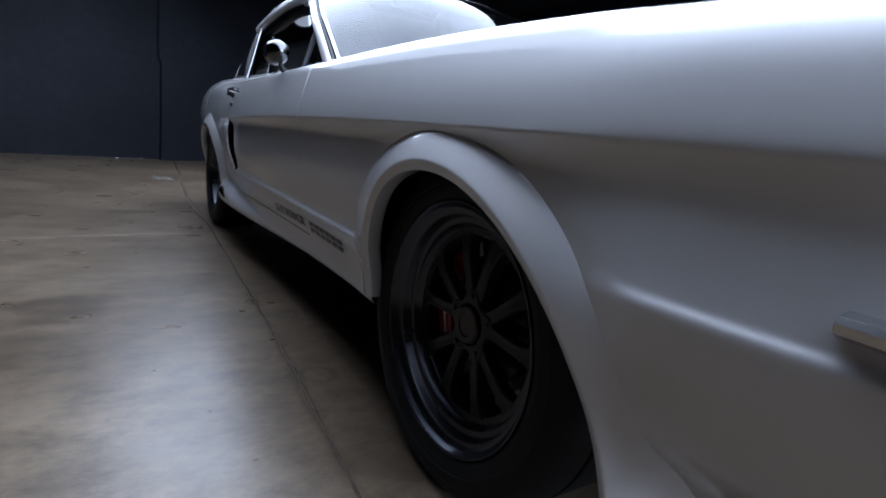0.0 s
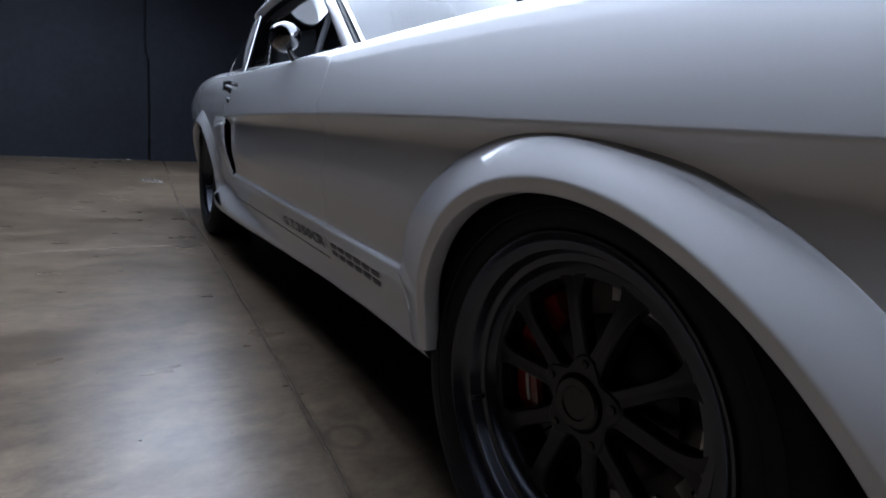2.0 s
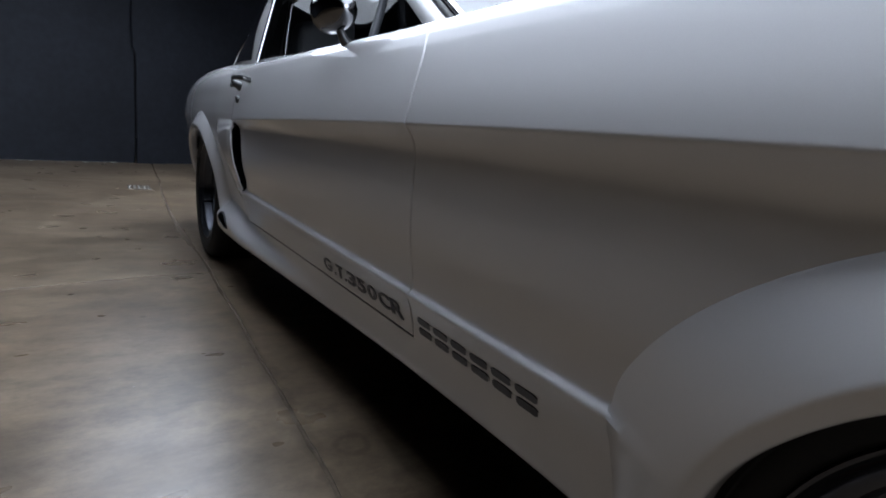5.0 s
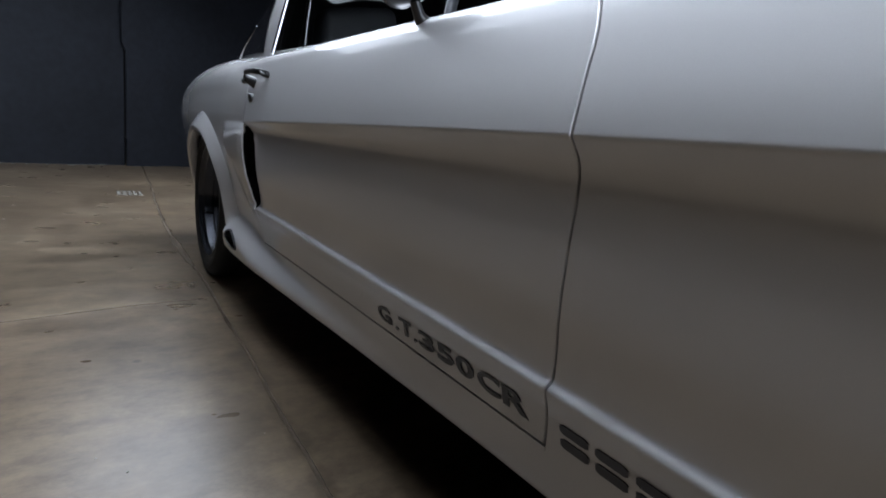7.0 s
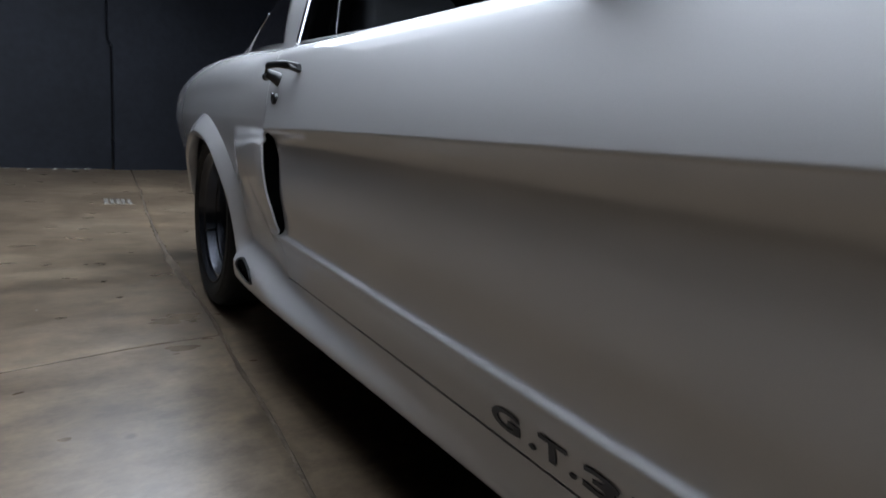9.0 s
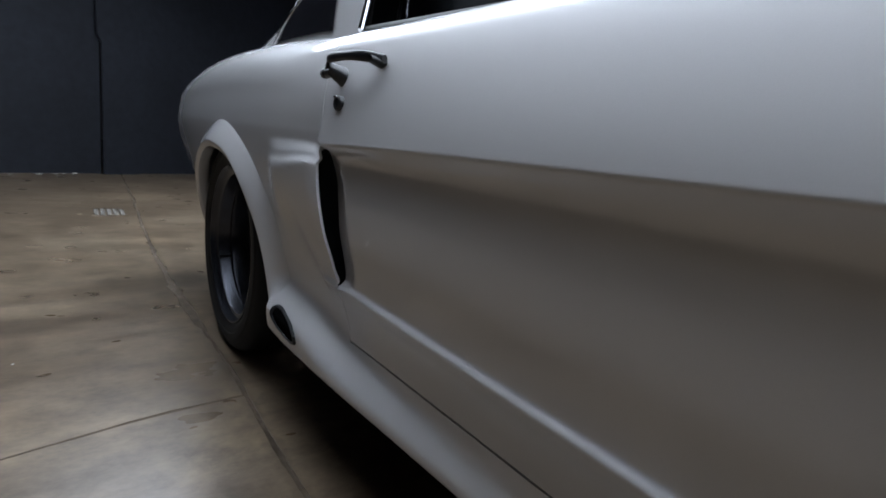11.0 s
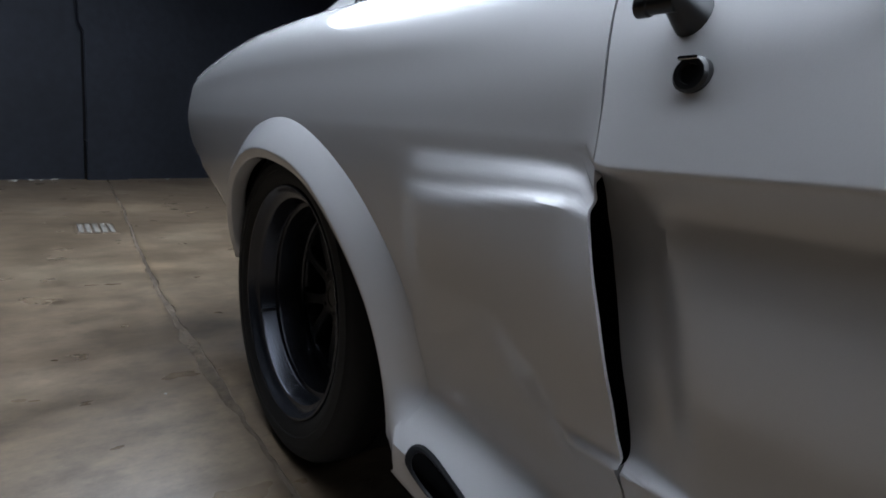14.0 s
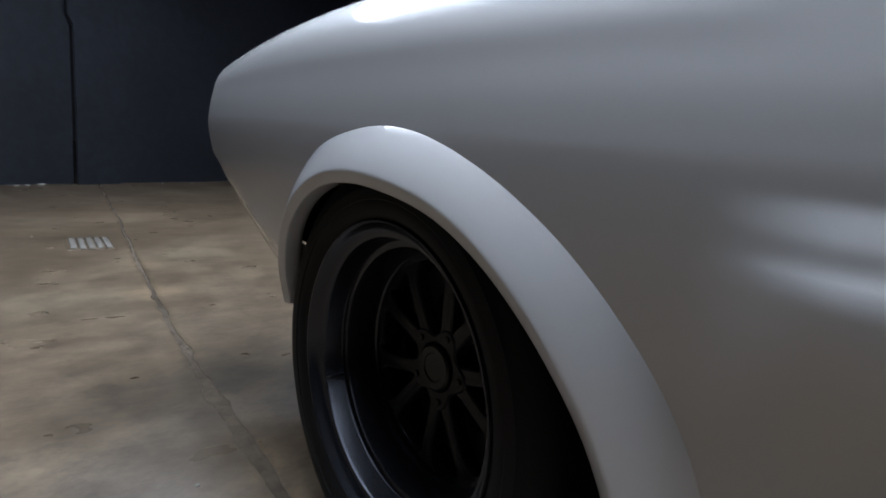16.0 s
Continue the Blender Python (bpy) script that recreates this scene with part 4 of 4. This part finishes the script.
        # holes are small black discs on the tabs, their inner shade given as colour
        for k in range(15):
            a = radians(24 * k + 5 + 4 * math.sin(k * 2.3) + 0.5 * (11 + 5 * abs(math.sin(k * 1.7))))
            bm = bmesh.new()
            lathe(bm, [(disc_x - 0.0016, 0.0001), (disc_x - 0.0016, 0.0038), (disc_x + 0.002, 0.0038)], 12, (0, 0.157 * math.cos(a), 0.157 * math.sin(a)))
            part("drilled_hole", turned(bm), INNER, bell)
    if not front:
        return
    bm = bmesh.new()
    rows = []
    for i in range(17):
        f = i / 16
        a = radians(-36 + 84 * f)
        edge = min(1.0, 8 * min(f, 1 - f))
        notch = 0.006 if 0.44 < f < 0.56 else 0.0
        x = disc_x - 0.030 + notch
        r0, r1 = 0.116 + 0.006 * (1 - edge), 0.174 - 0.008 * (1 - edge)
        rows.append([(px, r * math.cos(a), r * math.sin(a)) for px, r in
                     ((disc_x + 0.02, r0), (x + 0.006, r0), (x, r0 + 0.006), (x - 0.002, (r0 + r1) / 2), (x, r1 - 0.006), (x + 0.006, r1), (disc_x + 0.02, r1))])
    vs = grid(bm, rows, close_v=True)
    bm.faces.new(vs[0])
    bm.faces.new(vs[-1][::-1])
    cal = part("brake_caliper", turned(bm), RED, car, "red painted brake caliper")
    for k in range(4):
        a = radians(-24 + 7 * k)
        bm = bmesh.new()
        box(bm, disc_x - 0.0335, disc_x - 0.031, -0.0035, 0.0035, -0.010, 0.010)
        bmesh.ops.rotate(bm, verts=bm.verts, cent=(0, 0, 0), matrix=Matrix.Rotation(a, 3, "X"))
        bmesh.ops.translate(bm, verts=bm.verts, vec=(0, 0.140 * math.cos(a), 0.140 * math.sin(a)))
        part("caliper_marking", turned(bm), DECAL_PALE, cal, "pale bar of lettering")


for flip in (False, True):
    wheel(0.0, 0.028, 0.050, flip, 0.112, True)
    wheel(WHEELBASE, -0.018, 0.112, flip, 0.165, False)


# ---- the car: fittings ----
# door handle: a bow on two feet, with a push button
def handle(door):
    bm = bmesh.new()
    feet_front, feet_back = 1.866, 1.974
    rows = []
    n = 26
    for i in range(n + 1):
        f = i / n
        y = feet_front - 0.014 + (feet_back - feet_front + 0.044) * f
        z = 0.799 + 0.003 * math.sin(math.pi * f) + 0.004 * f
        stand = along(f, (0, 0.004), (0.08, 0.014), (0.28, 0.026), (0.7, 0.031), (0.9, 0.030), (1, 0.022))
        wide = along(f, (0, 0.0060), (0.12, 0.0080), (0.5, 0.0070), (0.85, 0.0075), (1, 0.003))
        x = side_x(y, 0.789) - stand
        rows.append([(x + 0.0048 * math.sin(a), y, z + wide * math.cos(a)) for a in np.linspace(0, 2 * math.pi, 14, endpoint=False)])
    vs = grid(bm, rows, close_v=True)
    bm.faces.new(vs[0])
    bm.faces.new(vs[-1][::-1])
    h = part("handle", bm, BLACK, door, "satin black door handle with push button")
    bm = bmesh.new()
    xs = side_x(feet_front, 0.786)
    rows = []
    for i in range(7):
        f = i / 6
        rows.append([(xs + 0.004 - 0.026 * f, feet_front + (0.015 - 0.004 * f) * math.cos(a), 0.793 + 0.005 * f + (0.0065 - 0.001 * f) * math.sin(a)) for a in np.linspace(0, 2 * math.pi, 14, endpoint=False)])
    grid(bm, rows, close_v=True)
    part("foot", bm, BLACK, h)
    bm = bmesh.new()
    xs = side_x(feet_back - 0.02, 0.77)
    rows = []
    for i in range(9):
        f = i / 8
        r = along(f, (0, 1.0), (0.3, 0.86), (0.7, 0.66), (1, 0.6))
        rows.append([(xs + 0.004 - 0.030 * f, 1.984 + 0.008 * f + 0.0135 * r * math.cos(a), 0.776 + 0.014 * f + 0.018 * r * math.sin(a)) for a in np.linspace(0, 2 * math.pi, 18, endpoint=False)])
    grid(bm, rows, close_v=True)
    part("foot", bm, BLACK, h)
    bm = bmesh.new()
    rows = []
    for dy, r in ((0.0, 0.0072), (0.018, 0.0072), (0.0195, 0.0085), (0.028, 0.0085), (0.030, 0.006), (0.030, 0.0002)):
        rows.append([(xs - 0.020 + r * math.cos(a), 1.986 + dy, 0.782 + r * math.sin(a)) for a in np.linspace(0, 2 * math.pi, 14, endpoint=False)])
    grid(bm, rows, close_v=True)
    part("push_button", bm, BLACK, h)
    bm = bmesh.new()
    xs = side_x(1.970, 0.735)
    lathe(bm, [(0.004, 0.0125), (-0.006, 0.0125), (-0.0085, 0.0105), (-0.0085, 0.007), (-0.0060, 0.0065), (-0.0060, 0.0001)], 28, (xs, 1.970, 0.735))
    part("door_lock", bm, BLACK, door, "black round door lock")
    bm = bmesh.new()
    box(bm, xs - 0.0105, xs - 0.006, 1.965, 1.979, 0.7435, 0.7465, 0.001)
    part("lock_cover", bm, CHROME, door)


handle(doors[0])


# bullet mirror on a short stalk
def bullet_mirror(door):
    c = Vector((-0.045, 1.118, 0.901))
    bm = bmesh.new()
    rows = []
    for f in np.linspace(0, 1, 22):
        y = -0.052 + 0.092 * f
        r = 0.0400 * math.sqrt(max(0.0, 1 - (1 - min(1, f / 0.78)) ** 2.2)) if f < 0.78 else 0.0400
        rows.append([(c.x + r * math.cos(a), c.y + y, c.z + r * math.sin(a)) for a in np.linspace(0, 2 * math.pi, 32, endpoint=False)])
    for r in (0.0415, 0.0385):
        rows.append([(c.x + r * math.cos(a), c.y + 0.042 - (0.0400 - r), c.z + r * math.sin(a)) for a in np.linspace(0, 2 * math.pi, 32, endpoint=False)])
    grid(bm, rows, close_v=True)
    bmesh.ops.remove_doubles(bm, verts=bm.verts, dist=1e-4)
    shell = part("door_mirror", bm, CHROME_DARK, door, "round polished bullet mirror")
    bm = bmesh.new()
    bm.faces.new([bm.verts.new((c.x + 0.0390 * math.cos(a), c.y + 0.036, c.z + 0.0390 * math.sin(a))) for a in np.linspace(0, 2 * math.pi, 32, endpoint=False)])
    part("mirror_glass", bm, material("mirror_glass", (0.8, 0.8, 0.8), rough=0.02, metal=1.0), shell)
    bm = bmesh.new()
    tube(bm, [(-0.038, 1.118, 0.866), (-0.026, 1.121, 0.848), (-0.012, 1.125, 0.838)], [0.008, 0.009, 0.014], 14)
    part("stalk", bm, BLACK, shell)


bullet_mirror(doors[0])

# oval exhaust outlet in the sill: a proud rim round a black mouth
EXH_Y, EXH_Z = 2.168, 0.281


def oval(grow, off):
    row = []
    for a in np.linspace(0, 2 * math.pi, 40, endpoint=False):
        ca, sa = math.cos(a), math.sin(a)
        u = 0.064 * grow * math.copysign(abs(ca) ** 0.75, ca)
        v = 0.021 * grow * math.copysign(abs(sa) ** 0.75, sa)
        y, z = EXH_Y + u + 0.2 * v, EXH_Z + 0.16 * u + v
        row.append((side_x(y, z) - off, y, z))
    return row


bm = bmesh.new()
grid(bm, [oval(1.05, -0.004), oval(1.05, 0.002), oval(1.02, 0.0045), oval(0.94, 0.0045), oval(0.86, 0.002), oval(0.84, -0.002)], close_v=True)
outlet = part("exhaust_outlet", bm, EXHAUST, car, "black oval exhaust outlet")
# closed sheet on the skin; the hollow's shade is put into its near-black colour
bm = bmesh.new()
grid(bm, [oval(g, 0.0012) for g in (0.88, 0.7, 0.45, 0.2, 0.01)], close_v=True)
part("mouth", bm, material("exhaust_mouth_shade", (0.003, 0.003, 0.003), rough=1.0, spec=0.0, grain=0.2), outlet)

# lettering on the door and plain blocks on the fender, laid on the skin
def letter(text, y0, y1, z0, tall):
    """The triangles of one character, stretched to reach from y0 forward to y1 and laid on the body's side."""
    cu = bpy.data.curves.new("lettering", "FONT")
    cu.body, cu.size, cu.extrude, cu.offset, cu.resolution_u = text, 1.0, 0.01, 0.030, 4
    tmp = new("lettering", cu)
    me = bpy.data.meshes.new_from_object(tmp.evaluated_get(bpy.context.evaluated_depsgraph_get()))
    bpy.data.objects.remove(tmp)
    bm = bmesh.new()
    bm.from_mesh(me)
    bmesh.ops.triangulate(bm, faces=bm.faces)
    lo = [min(v.co[i] for v in bm.verts) for i in (0, 1)]
    hi = [max(v.co[i] for v in bm.verts) for i in (0, 1)]
    for v in bm.verts:
        y = y0 + (y1 - y0) * (v.co.x - lo[0]) / (hi[0] - lo[0])
        z = z0(y) + tall * (v.co.y - lo[1]) / (hi[1] - lo[1])
        v.co = (side_x(y, z) - 0.0012 - 0.0006 * (v.co.z > 0), y, z)
    return bm


for text, y0, y1 in (("G", 1.195, 1.145), (".", 1.131, 1.120), ("T", 1.115, 1.074), (".", 1.071, 1.061), ("3", 1.053, 1.008), ("5", 1.000, 0.957), ("0", 0.951, 0.909), ("C", 0.901, 0.854), ("R", 0.849, 0.803)):
    bm = letter(text, y0, y1, lambda y: along(y, (0.805, 0.3575), (1.19, 0.3475)), 0.0065 if text == "." else 0.0295)
    part("lettering", bm, DECAL, doors[0], "charcoal model lettering", 0)
fender = next(o for o in car.children if o.name.startswith("front_fender"))
for k in range(6):
    for row in (0, 1):
        y0, z0 = 0.752 - 0.0485 * k, 0.3535 - 0.0002 * k + 0.0185 * row
        bm = bmesh.new()
        rows = []
        for i in range(9):
            y = y0 - 0.040 * i / 8
            lift = 0.0025 if i in (0, 8) else 0.0
            rows.append([(side_x(y, z) - o, y, z) for z, o in ((z0 + lift, 0.0002), (z0 + lift, 0.0014), (z0 + 0.0125 - lift, 0.0014), (z0 + 0.0125 - lift, 0.0002))])
        grid(bm, rows)
        part("decal_bar", bm, DECAL, fender, "charcoal decal bar", 0)

# ---- the car: cabin ----
def cushion(bm, x0, x1, y0, y1, z0, z1, lean=0.0):
    made = bmesh.ops.create_cube(bm, size=1.0)["verts"]
    for v in made:
        up = v.co.z + 0.5
        v.co = ((x0 + x1) / 2 + v.co.x * (x1 - x0), (y0 + y1) / 2 + v.co.y * (y1 - y0) + lean * up, (z0 + z1) / 2 + v.co.z * (z1 - z0))
    bmesh.ops.bevel(bm, geom=list({e for v in made for e in v.link_edges}), offset=0.045, segments=4, affect="EDGES", profile=0.5)
    return bm


for x in (0.24, 1.02):
    bm = bmesh.new()
    cushion(bm, x, x + 0.48, 1.42, 1.92, 0.34, 0.52)
    seat = part("seat", bm, LEATHER, car, "black leather bucket seat")
    bm = bmesh.new()
    cushion(bm, x + 0.01, x + 0.47, 1.86, 2.00, 0.46, 1.02, 0.16)
    part("backrest", bm, LEATHER, seat)
bm = bmesh.new()
cushion(bm, 0.12, 2 * MIDX - 0.12, 0.82, 1.10, 0.58, 0.86)
dash = part("dashboard", bm, LEATHER, car, "black dashboard")
bm = bmesh.new()
ring = [(1.26 + 0.18 * math.cos(a), 1.22 + 0.09 * math.sin(a), 0.82 + 0.165 * math.sin(a)) for a in np.linspace(0, 2 * math.pi, 40)]
tube(bm, ring, 0.014, 8, cap=False)
for a in (0, 180, 270):
    tube(bm, [(1.26, 1.205, 0.82), (1.26 + 0.18 * math.cos(radians(a)), 1.22 + 0.09 * math.sin(radians(a)), 0.82 + 0.165 * math.sin(radians(a)))], 0.012, 6)
part("steering_wheel", bm, LEATHER, car, "black leather steering wheel")

# ---- small things on the floor ----
rng = random.Random(11)
bm = bmesh.new()
for k in range(36):
    x, y = rng.uniform(-1.6, 0.1), rng.uniform(0.2, 7.0)
    r = rng.uniform(0.0015, 0.005)
    made = bmesh.ops.create_icosphere(bm, subdivisions=1, radius=r)["verts"]
    for v in made:
        v.co = (x + v.co.x * rng.uniform(0.8, 1.4), y + v.co.y, r * 0.4 + v.co.z * 0.5)
for k in range(26):
    x = rng.uniform(-2.4, 1.0)
    y = far_wall_y(x) - rng.uniform(0.03, 0.12) - (0.07 if -0.08 < x < 0.26 else 0)
    r = rng.uniform(0.004, 0.016)
    made = bmesh.ops.create_icosphere(bm, subdivisions=1, radius=r)["verts"]
    for v in made:
        v.co = (x + v.co.x * 1.6, y + v.co.y, r * 0.35 + v.co.z * 0.5)
tagged(part("grit", bm, DEBRIS, None, smooth=0), "pale grit and crumbs scattered on the concrete", "grit", kind="stuff")
